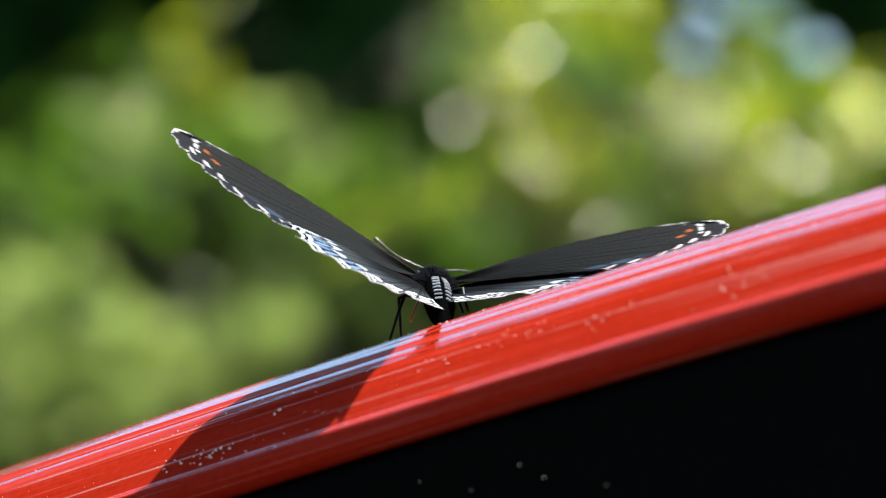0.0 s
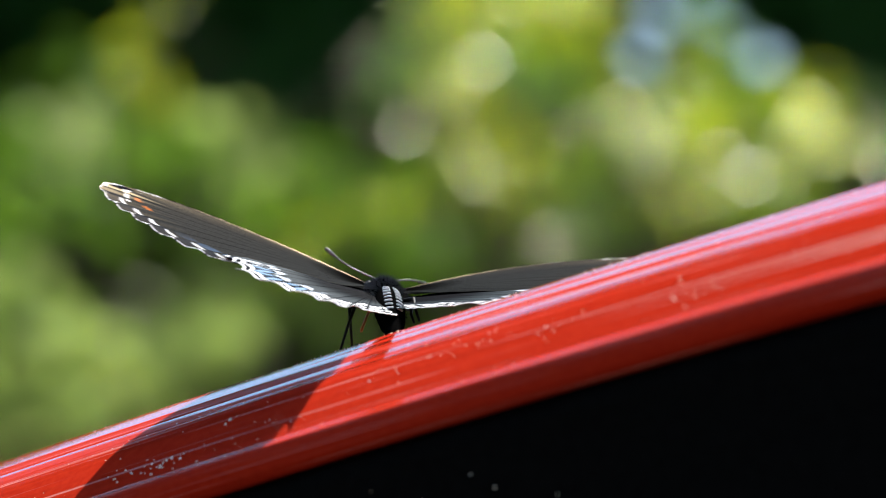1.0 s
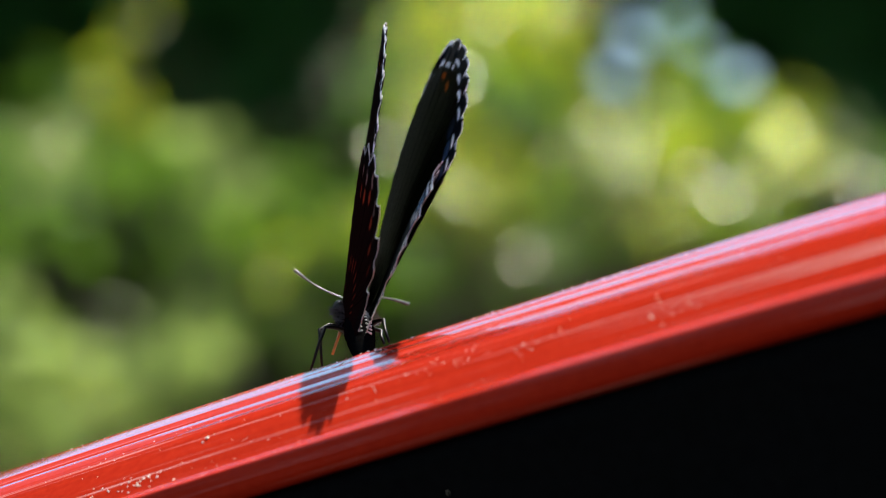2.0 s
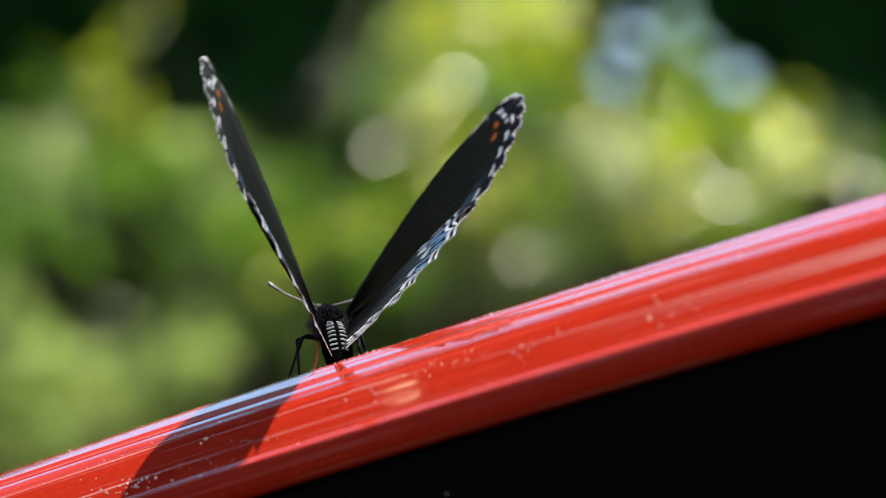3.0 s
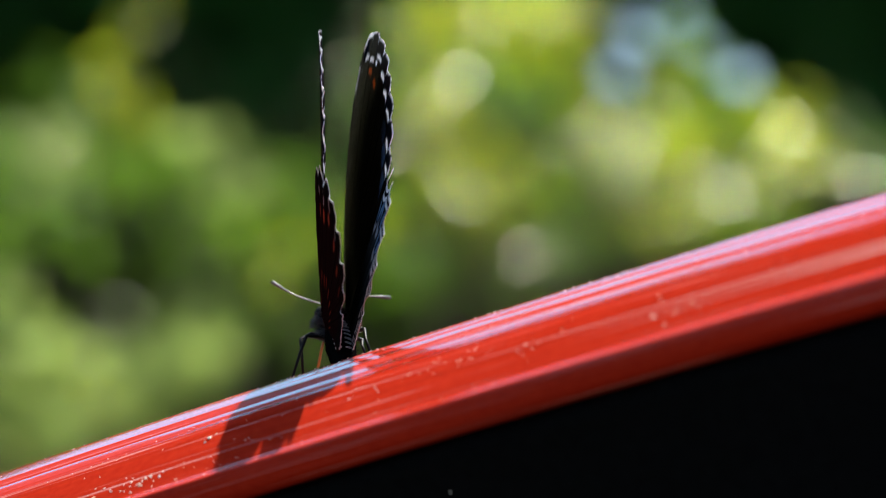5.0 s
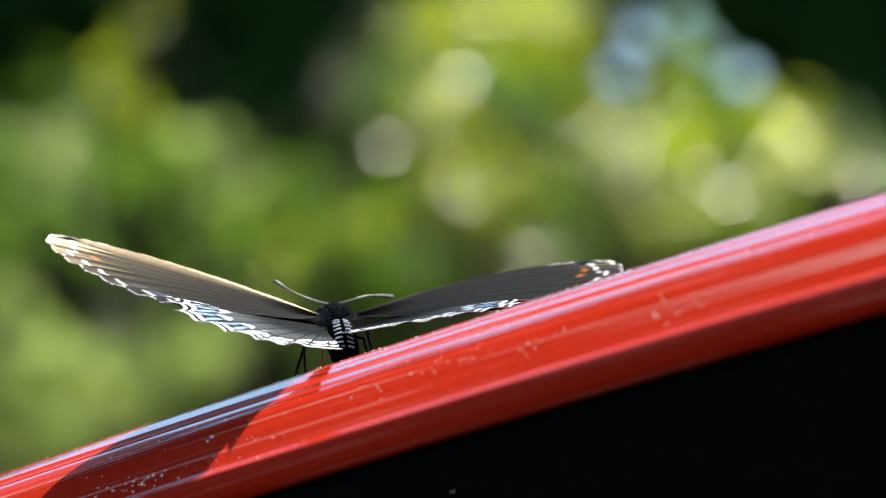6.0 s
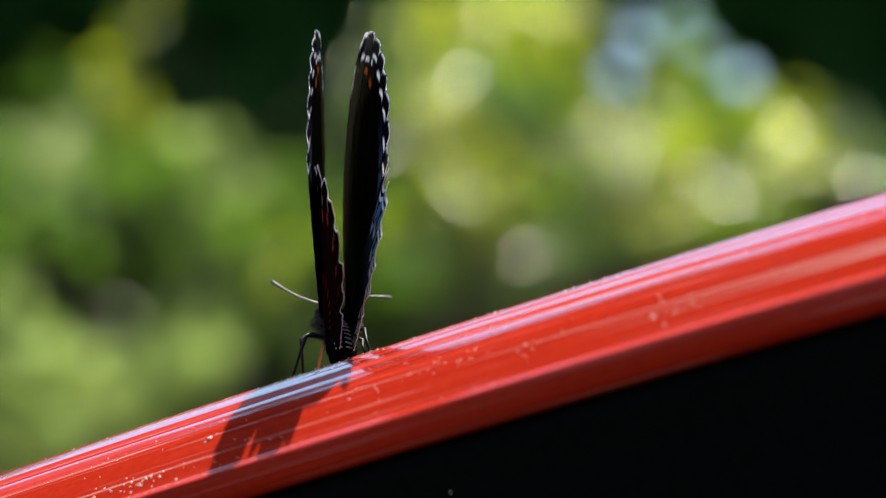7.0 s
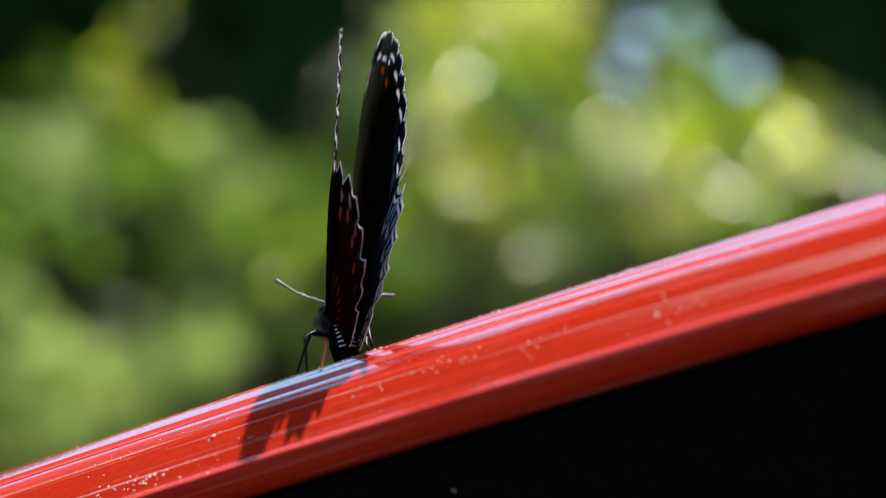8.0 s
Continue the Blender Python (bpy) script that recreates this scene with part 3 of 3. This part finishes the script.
        verts += [c + d * u * size + s * w * size for u, w in rim]
        faces.append(tuple(range(o, o + 12)))
    child("stem", mesh_of("stem", *joined(*stems), [BARK]), top)
    tagged(child("foliage", mesh_of("foliage", verts, faces, [mat], False), top), kind="stuff")


def hedge():
    """A deep, dark hedge; only its far run is in view."""
    rng = random.Random(9)
    spots = []
    while len(spots) < 116000:
        if len(spots) < 90000:
            x, y, z = rng.uniform(-6, 6), 8.5 + rng.uniform(0, 1.1), 3.3 * rng.random()
        # unseen sides and back, added to give the rail dark surroundings to reflect
        elif len(spots) < 108000:
            x, y, z = (6.0 + rng.uniform(0, 1.1)) * rng.choice((-1, 1)), rng.uniform(-6, 9), 2.3 * rng.random()
        else:
            x, y, z = rng.uniform(-6, 6), -6.0 - rng.uniform(0, 1.1), 2.3 * rng.random()
        spots.append((x, y, z))
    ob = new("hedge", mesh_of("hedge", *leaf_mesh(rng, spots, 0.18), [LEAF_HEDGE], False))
    tagged(ob, "tall dark green hedge round a garden, in shade, its unseen sides and back added", "hedge", kind="stuff")


def tree(label, base, crown, spread, height, leaves, seed):
    """A tree: trunk, limbs and a wide, uneven crown (its middle and spread in plan, its underside's height)."""
    rng = random.Random(seed)
    top = tagged(new("tree"), label, "tree")
    top.location = base
    cx, cy = crown[0] - base[0], crown[1] - base[1]
    trunk = tube([(0, 0, 0), (0.05, 0.02, height * 0.25), (cx * 0.1, cy * 0.1, height * 0.5), (cx * 0.3, cy * 0.3, height * 0.8)], [0.30, 0.22, 0.19, 0.15], 12)
    limbs, spots, tips = [], [], []
    for k in range(16):
        a = 2 * math.pi * k / 16 + rng.uniform(-.2, .2)
        far = rng.uniform(0.4, 0.9) * spread
        tip = Vector((cx + far * math.cos(a), cy + far * math.sin(a) * 0.85, height + rng.uniform(0.2, 1.4)))
        limbs.append(tube([Vector(q) for q in spline([(cx * 0.12, cy * 0.12, height * 0.55 + 0.05 * k), tip * 0.55 + Vector((0, 0, 1.3)), tip], 8)], [0.09 - 0.010 * i for i in range(8)], 7))
    for _ in range(leaves):
        a, r = rng.uniform(0, 2 * math.pi), spread * math.sqrt(rng.random())
        spots.append((cx + r * math.cos(a), cy + 0.85 * r * math.sin(a) + rng.gauss(0, 0.1), height + rng.uniform(0, spread) * (1.1 - (r / spread) ** 2) + rng.gauss(0, 0.15)))
    child("trunk", mesh_of("trunk", *joined(trunk, *limbs), [BARK]), top)
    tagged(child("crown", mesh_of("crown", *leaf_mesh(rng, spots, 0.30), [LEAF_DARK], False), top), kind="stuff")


hedge()
# trees out of view, added so that the rail mirrors dark leaves, not sky
tree("unseen broad tree with spreading green crown, added to block sky", (2.6, -5.2, 0), (1.6, -4.8), 3.0, 4.6, 5000, 31)
tree("unseen low spreading tree at the side, added for dark reflections", (-10.0, 1.5, 0), (-9.4, 0.8), 3.6, 2.6, 9000, 33)
tree("unseen tall leafy tree with a high overhanging crown, added for dark reflections", (-5.8, 7.2, 0), (-4.6, 5.9), 3.4, 5.2, 17000, 32)
tree("unseen round leafy tree added beyond the hedge for dark reflections", (-5.4, 15.4, 0), (-5.2, 15.2), 3.0, 3.0, 5000, 35)
tree("unseen broad leafy tree added beyond the hedge for dark reflections", (-1.9, 16.8, 0), (-1.6, 16.6), 3.0, 3.0, 6000, 36)
tree("unseen leafy tree added beside a taller one for dark reflections", (-11.5, 11.5, 0), (-10.0, 10.0), 4.8, 4.6, 15000, 34)
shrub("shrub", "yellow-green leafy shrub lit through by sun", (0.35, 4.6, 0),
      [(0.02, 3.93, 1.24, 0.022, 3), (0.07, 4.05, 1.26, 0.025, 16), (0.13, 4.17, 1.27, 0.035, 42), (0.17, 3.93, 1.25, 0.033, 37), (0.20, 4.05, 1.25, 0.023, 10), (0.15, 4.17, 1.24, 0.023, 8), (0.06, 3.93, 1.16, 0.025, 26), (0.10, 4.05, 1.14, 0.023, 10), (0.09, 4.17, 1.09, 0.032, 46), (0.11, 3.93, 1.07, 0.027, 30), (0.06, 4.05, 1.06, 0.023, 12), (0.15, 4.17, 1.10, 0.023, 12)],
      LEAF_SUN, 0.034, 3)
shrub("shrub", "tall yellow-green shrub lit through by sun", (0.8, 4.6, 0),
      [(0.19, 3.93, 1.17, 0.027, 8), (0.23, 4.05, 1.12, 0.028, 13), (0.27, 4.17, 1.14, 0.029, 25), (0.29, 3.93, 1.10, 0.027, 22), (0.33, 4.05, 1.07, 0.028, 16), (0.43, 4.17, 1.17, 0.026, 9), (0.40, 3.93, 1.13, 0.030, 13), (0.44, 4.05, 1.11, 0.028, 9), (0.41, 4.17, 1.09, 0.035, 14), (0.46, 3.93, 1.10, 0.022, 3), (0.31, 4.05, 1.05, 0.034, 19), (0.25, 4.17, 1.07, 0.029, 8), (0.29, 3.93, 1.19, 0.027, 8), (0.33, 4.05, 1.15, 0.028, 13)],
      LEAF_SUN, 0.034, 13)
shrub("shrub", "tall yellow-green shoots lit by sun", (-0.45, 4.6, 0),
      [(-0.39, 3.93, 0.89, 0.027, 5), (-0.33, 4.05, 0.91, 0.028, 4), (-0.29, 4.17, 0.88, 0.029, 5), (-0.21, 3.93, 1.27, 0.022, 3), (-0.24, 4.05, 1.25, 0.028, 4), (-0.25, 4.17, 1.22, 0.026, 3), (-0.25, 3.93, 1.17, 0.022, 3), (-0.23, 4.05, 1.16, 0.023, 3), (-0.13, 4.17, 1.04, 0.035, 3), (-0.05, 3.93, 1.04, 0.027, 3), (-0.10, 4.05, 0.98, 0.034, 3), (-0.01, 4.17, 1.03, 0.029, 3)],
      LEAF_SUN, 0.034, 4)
shrub("shrub", "mid-green leafy shrub in open sun", (-0.2, 5.0, 0),
      [(-0.37, 4.50, 1.07, 0.063, 13), (-0.29, 4.62, 1.12, 0.058, 11), (-0.22, 4.74, 1.11, 0.060, 11), (-0.13, 4.50, 1.13, 0.038, 3), (-0.14, 4.62, 1.06, 0.058, 8), (-0.23, 4.74, 1.04, 0.060, 6), (-0.30, 4.50, 1.04, 0.050, 3), (-0.06, 4.62, 1.05, 0.052, 6), (0.00, 4.74, 1.10, 0.040, 3), (-0.43, 4.50, 1.15, 0.057, 9), (-0.10, 4.62, 0.95, 0.058, 6), (-0.17, 4.74, 0.95, 0.060, 9), (-0.33, 4.50, 0.91, 0.057, 14), (-0.42, 4.62, 1.01, 0.052, 6), (-0.50, 4.74, 1.05, 0.053, 8), (-0.48, 4.50, 1.10, 0.050, 6)],
      LEAF_MID, 0.045, 5)
shrub("shrub", "mid-green leafy shrub beside taller shoots", (0.6, 5.0, 0),
      [(0.01, 4.50, 1.21, 0.031, 6), (0.04, 4.62, 1.26, 0.032, 7), (0.17, 4.74, 1.03, 0.046, 29), (0.22, 4.50, 1.04, 0.044, 27), (0.20, 4.62, 1.00, 0.045, 24), (0.03, 4.74, 1.04, 0.053, 41), (0.03, 4.50, 1.21, 0.031, 4), (0.13, 4.62, 1.22, 0.052, 39), (0.19, 4.74, 1.19, 0.053, 48), (0.22, 4.50, 1.23, 0.044, 28), (0.26, 4.62, 1.10, 0.052, 54), (0.22, 4.74, 1.09, 0.053, 57), (0.14, 4.50, 1.04, 0.050, 37), (0.32, 4.62, 1.06, 0.052, 46), (0.38, 4.74, 1.14, 0.053, 29), (0.35, 4.50, 1.25, 0.044, 16), (0.41, 4.62, 1.19, 0.045, 17), (0.45, 4.74, 1.06, 0.053, 40), (0.53, 4.50, 1.14, 0.038, 10), (0.61, 4.62, 1.13, 0.039, 13)],
      LEAF_MID, 0.045, 15)
shrub("shrub", "pale green low leafy shrub", (-0.5, 4.1, 0),
      [(-0.36, 3.68, 0.94, 0.031, 24), (-0.40, 3.80, 0.90, 0.032, 26), (-0.39, 3.92, 0.86, 0.033, 28), (-0.40, 3.68, 0.96, 0.031, 18), (-0.40, 3.80, 0.82, 0.032, 19), (-0.30, 3.92, 1.13, 0.036, 15), (-0.31, 3.68, 1.10, 0.031, 7), (-0.15, 3.80, 1.12, 0.032, 11), (-0.13, 3.92, 1.09, 0.027, 5), (-0.18, 3.68, 0.93, 0.041, 43), (-0.15, 3.80, 0.93, 0.032, 22), (-0.24, 3.92, 0.91, 0.033, 18), (-0.31, 3.68, 0.94, 0.031, 34), (-0.33, 3.80, 0.89, 0.032, 36), (-0.32, 3.92, 0.85, 0.033, 33), (-0.27, 3.68, 0.87, 0.031, 19), (-0.23, 3.80, 0.88, 0.032, 17), (-0.19, 3.92, 0.89, 0.033, 14), (-0.33, 3.68, 0.96, 0.026, 17), (0.15, 3.80, 1.02, 0.027, 7)],
      LEAF_PALE, 0.04, 6)
shrub("shrub", "dark leafy shrub, its shaded tone put into the leaf colour", (-0.3, 6.0, 0),
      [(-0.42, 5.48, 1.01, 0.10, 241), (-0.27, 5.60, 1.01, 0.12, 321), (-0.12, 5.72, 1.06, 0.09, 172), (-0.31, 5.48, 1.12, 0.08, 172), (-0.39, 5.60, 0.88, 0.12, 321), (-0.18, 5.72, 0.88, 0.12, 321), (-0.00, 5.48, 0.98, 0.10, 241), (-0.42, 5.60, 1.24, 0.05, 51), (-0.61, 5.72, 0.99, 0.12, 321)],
      LEAF_SHADED, 0.06, 8)
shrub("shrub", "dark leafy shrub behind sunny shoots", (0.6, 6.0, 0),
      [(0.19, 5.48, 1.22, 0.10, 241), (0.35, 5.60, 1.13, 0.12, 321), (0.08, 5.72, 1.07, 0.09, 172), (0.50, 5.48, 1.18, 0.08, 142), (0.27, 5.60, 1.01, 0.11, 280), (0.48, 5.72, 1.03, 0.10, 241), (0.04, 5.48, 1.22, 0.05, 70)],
      LEAF_SHADED, 0.06, 18)
glossy_shrub((0.5, 4.6, 0), LEAF_SHINY, "open shrub with small polished leaves glinting in sun",
             [(0.080, 3.50, 1.171, 0.0099), (0.011, 3.50, 1.112, 0.0103), (0.311, 3.50, 1.071, 0.0088), (0.286, 3.50, 1.088, 0.0066), (0.235, 3.50, 1.120, 0.0079), (0.201, 3.50, 1.132, 0.0077), (0.428, 3.50, 1.083, 0.0105), (0.135, 3.50, 1.017, 0.0055), (-0.264, 3.50, 1.117, 0.0046), (0.157, 3.50, 1.112, 0.0044), (0.088, 3.50, 1.227, 0.0044), (0.152, 3.50, 1.230, 0.0044), (0.367, 3.50, 1.117, 0.0044), (0.054, 3.50, 1.142, 0.0044), (0.074, 3.50, 1.073, 0.0050)], 21, 60)
# no blossoms: blue discs in place of bright sky between the leaves
glossy_shrub((0.9, 4.7, 0), SKY_GAP_BLUE, "shrub with a few pale blue discs that stand in for sky gaps",
             [(0.233, 3.50, 1.210, 0.0341), (0.323, 3.50, 1.174, 0.0341), (0.216, 3.50, 1.174, 0.0319), (0.289, 3.50, 1.200, 0.0220), (0.269, 3.50, 1.230, 0.0220)], 22, 0)
glossy_shrub((0.2, 4.7, 0), LEAF_GLINT, "yellow-green shrub with small glinting leaves",
             [(0.108, 3.50, 1.227, 0.0072), (0.152, 3.50, 1.218, 0.0066), (0.171, 3.50, 1.232, 0.0055), (0.054, 3.50, 1.139, 0.0072), (0.088, 3.50, 1.068, 0.0066), (0.069, 3.50, 1.088, 0.0055), (0.230, 3.50, 1.098, 0.0066), (0.362, 3.50, 1.132, 0.0088), (0.347, 3.50, 1.108, 0.0077), (0.382, 3.50, 1.093, 0.0077), (0.338, 3.50, 1.068, 0.0066), (0.201, 3.50, 1.093, 0.0044), (0.255, 3.50, 1.147, 0.0055), (0.025, 3.50, 1.205, 0.0044), (-0.207, 3.50, 1.210, 0.0033), (-0.083, 3.50, 0.995, 0.0033), (-0.005, 3.50, 1.044, 0.0033)], 23, 60)


BODY_FIRST = (-1.38, 573.83, -5.75, 9.4, 11.7, 8.9)
BODY_THEN = (-5.38, 577.28, -7.55, 15.3, 0.1, 6.6)
LEFT_FORE_ROWS = [
    (0, 16.5, -8.3, 9.4), (0.2, 12.1, -6.4, 8.1), (0.5, 15.0, -7.1, 7.1), (0.6, 18.6, -2.2, 6.7), (0.8, 11.5, -1.2, 6.6),
    (1, 6.7, -5.8, 6.8), (1.2, 10.7, -4.5, 6.3), (1.4, 4.1, -3.7, 6.1), (1.5, 6.4, -4.7, 6.2), (1.6, 8.0, -2.6, 7.0),
    (1.7, 25.0, -2.9, 8.1), (1.9, 82.0, -2.9, 8.0), (2.1, 90.0, -2.8, 7.9), (2.5, 90.0, -2.7, 7.6), (2.8, 81.3, -2.7, 7.5),
    (2.9, 74.1, -3.4, 10.0), (3, 63.7, -4.4, 11.4), (3.2, 36.1, -7.4, 4.5), (3.3, 25.0, -9.3, 3.2), (3.4, 19.0, -10.5, 2.2),
    (3.5, 9.7, -11.2, 1.0), (3.6, 6.6, -5.3, 1.3), (3.8, 9.1, -3.9, 1.3), (4, 14.7, -8.0, 1.1), (4.1, 38.1, -4.4, 3.9),
    (4.2, 71.6, -2.5, 6.7), (4.3, 84.1, -2.1, 7.1), (4.5, 85.5, -1.4, 7.8), (4.7, 85.8, -1.6, 7.8), (5.2, 89.0, -3.0, 6.2),
    (5.5, 80.0, -3.8, 5.3), (5.65, 58.0, -4.2, 4.8), (5.8, 30.1, -4.6, 4.3), (6, 14.8, -6.4, 1.6), (6.2, 6.1, -7.7, 0.0),
    (6.4, 6.2, -6.4, 0.8), (6.5, 13.9, -6.6, 1.3), (6.6, 26.4, -4.4, 3.6), (6.7, 42.1, -2.8, 5.8), (6.8, 67.1, -1.3, 8.2),
    (6.9, 82.0, -1.3, 8.4), (7, 86.2, -0.5, 11.5), (7.5, 84.4, -1.3, 12.0), (8, 91.2, -1.5, 8.2),
]
RIGHT_FORE_ROWS = [
    (0, 22.7, -15.2, 6.9), (0.2, 20.5, -10.4, 5.4), (0.5, 17.4, -8.5, 2.3), (0.6, 17.8, -4.9, 2.5), (0.8, 16.9, -3.5, 1.7),
    (1, 16.0, -4.0, 1.1), (1.2, 15.5, -2.7, 0.4), (1.4, 14.4, -1.7, -0.5), (1.5, 14.9, -1.5, -0.9), (1.6, 17.8, -0.3, -0.0),
    (1.7, 32.7, 0.6, 0.1), (1.9, 70.0, -0.3, 7.1), (2.1, 80.0, -1.3, 8.7), (2.5, 79.0, -3.2, 11.7), (2.8, 69.1, -4.6, 14.0),
    (2.9, 61.5, -6.4, 11.6), (3, 50.9, -7.1, 7.7), (3.2, 28.7, -9.2, 3.9), (3.3, 20.8, -9.3, 1.5), (3.4, 12.9, -5.2, -3.9),
    (3.5, 9.0, -5.3, -3.3), (3.6, 4.4, -4.1, -2.7), (3.8, 7.5, -3.2, -2.1), (4, 10.8, -2.6, -1.4), (4.1, 24.0, 2.6, 6.4),
    (4.2, 57.6, 2.8, 8.5), (4.3, 81.6, 0.9, 9.2), (4.5, 82.5, -0.2, 9.3), (4.7, 84.0, -0.8, 9.3), (5.2, 81.3, -2.1, 7.9),
    (5.5, 68.0, -2.9, 10.4), (5.65, 44.0, -3.3, 4.6), (5.8, 22.3, -3.7, 4.1), (6, 8.9, -1.9, -3.0), (6.2, 2.3, -1.5, -3.2),
    (6.4, 2.6, -1.4, -3.3), (6.5, 3.8, -1.1, -3.5), (6.6, 10.4, 0.9, -3.8), (6.7, 24.6, 1.1, 2.9), (6.8, 53.7, -1.5, 4.1),
    (6.9, 78.4, -0.9, 8.5), (7, 84.1, -0.9, 7.8), (7.5, 84.8, -2.2, 8.4), (8, 81.0, -2.1, 9.8),
]
LEFT_HIND_ROWS = [
    (0, 14.5, -12.3, 5.2), (0.2, 10.3, -10.5, 3.9), (0.5, 13.7, -12.2, 3.0), (0.6, 17.0, -9.3, 2.4), (0.8, 9.9, -9.2, 2.0),
    (1, 5.3, -11.7, 1.9), (1.2, 9.1, -8.7, 1.8), (1.4, 2.7, -8.0, 1.8), (1.5, 5.3, -9.2, 2.1), (1.6, 6.3, -6.8, 2.1),
    (1.7, 22.9, -5.6, 2.4), (1.9, 80.0, -5.5, 2.4), (2.1, 83.0, -5.3, 2.3), (2.5, 83.0, -4.9, 2.3), (2.8, 77.9, -4.7, 2.2),
    (2.9, 71.0, -6.0, 4.0), (3, 60.7, -7.9, 5.8), (3.2, 34.7, -10.4, -0.7), (3.3, 24.2, -11.8, -1.3), (3.4, 18.3, -11.3, -2.1),
    (3.5, 9.6, -14.7, -3.1), (3.6, 6.0, -10.6, -2.9), (3.8, 8.4, -10.0, -3.0), (4, 14.4, -12.7, -3.5), (4.1, 36.0, -8.7, -1.0),
    (4.2, 67.7, -7.1, 1.5), (4.3, 80.0, -6.8, 1.1), (4.5, 80.7, -7.6, 0.8), (4.7, 81.3, -5.0, 1.2), (5.2, 82.0, -6.3, 1.5),
    (5.5, 77.0, -7.1, 1.7), (5.65, 55.0, -7.5, 1.8), (5.8, 28.9, -7.9, 1.9), (6, 14.7, -6.8, -1.5), (6.2, 6.3, -8.6, -3.3),
    (6.4, 5.8, -7.5, -2.8), (6.5, 13.6, -7.9, -2.6), (6.6, 24.7, -6.1, -1.3), (6.7, 39.3, -4.9, -0.0), (6.8, 63.1, -3.7, 1.2),
    (6.9, 77.7, -4.2, 0.4), (7, 81.3, -4.1, -0.3), (7.5, 78.7, -2.8, -4.1), (8, 85.5, -5.5, -2.7),
]
RIGHT_HIND_ROWS = [
    (0, 20.4, -5.0, -0.6), (0.2, 18.6, -5.0, -1.3), (0.5, 17.0, -5.0, -1.9), (0.6, 17.3, -5.0, -1.9), (0.8, 16.4, -5.1, -2.3),
    (1, 15.8, -5.2, -2.7), (1.2, 15.4, -5.4, -3.1), (1.4, 14.4, -5.9, -3.6), (1.5, 15.0, -7.0, -4.0), (1.6, 18.1, -9.4, -3.8),
    (1.7, 31.8, -14.6, -3.6), (1.9, 66.0, -12.6, 1.9), (2.1, 76.0, -10.5, 2.7), (2.5, 75.0, -6.4, 3.4),
    (2.8, 66.2, -3.3, 3.7), (2.9, 58.9, -4.2, 0.8), (3, 48.5, -4.5, -3.3), (3.2, 27.6, -6.1, -5.2), (3.3, 20.6, -6.9, -7.3),
    (3.4, 14.2, -5.9, -12.7), (3.5, 10.3, -5.4, -11.4), (3.6, 7.7, -5.3, -10.3), (3.8, 9.1, -5.2, -9.3), (4, 12.1, -5.4, -8.4),
    (4.1, 21.5, -5.7, 0.8), (4.2, 54.2, -6.6, 3.4), (4.3, 76.0, -6.6, 5.2), (4.5, 76.7, -7.7, 5.9), (4.7, 78.7, -4.8, 5.3),
    (5.2, 75.0, -8.6, 2.2), (5.5, 64.0, -11.0, 3.0), (5.65, 42.0, -12.1, -2.6), (5.8, 21.5, -13.3, -4.2), (6, 10.2, -8.8, -11.7),
    (6.2, 4.7, -6.9, -11.1), (6.4, 5.0, -6.1, -10.7), (6.5, 6.2, -6.0, -10.6), (6.6, 11.7, -6.5, -10.6), (6.7, 22.5, -7.9, -1.8),
    (6.8, 51.6, -11.2, -1.3), (6.9, 73.4, -8.6, 4.3), (7, 78.6, -8.3, 5.2), (7.5, 79.0, -7.4, 4.2), (8, 75.3, -9.3, 7.6),
]


def wing_pose(root, side, lift, sweep, twist):
    return pose(side * root[0] * 0.001, root[1] * 0.001, root[2] * 0.001, twist, -side * lift, side * sweep)


def body_pose(x, y, z, rx, ry, rz):
    return pose(x * 0.001, y * 0.001, EYE_Z + z * 0.001, rx, ry, rz)


def motions():
    first, then = body_pose(*BODY_FIRST), body_pose(*BODY_THEN)
    walk(fly, [(0.0, first), (1.7, first), (2.1, first.lerp(then, 0.4)), (2.7, then), (8.0, then)])
    # the feet keep their hold while the body leans
    held = (first.inverted() @ then).to_quaternion().to_matrix().to_4x4()
    for leg in wings["legs"]:
        walk(leg, [(0.0, held), (1.7, held), (2.1, held.lerp(Matrix(), 0.4)), (2.7, Matrix()), (8.0, Matrix())])
    walk(wings["fl"], [(t, wing_pose(FORE_ROOT, -1, *a)) for t, *a in LEFT_FORE_ROWS])
    walk(wings["fr"], [(t, wing_pose(FORE_ROOT, 1, *a)) for t, *a in RIGHT_FORE_ROWS])
    walk(wings["hl"], [(t, wing_pose(HIND_ROOT, -1, *a)) for t, *a in LEFT_HIND_ROWS])
    walk(wings["hr"], [(t, wing_pose(HIND_ROOT, 1, *a)) for t, *a in RIGHT_HIND_ROWS])


motions()
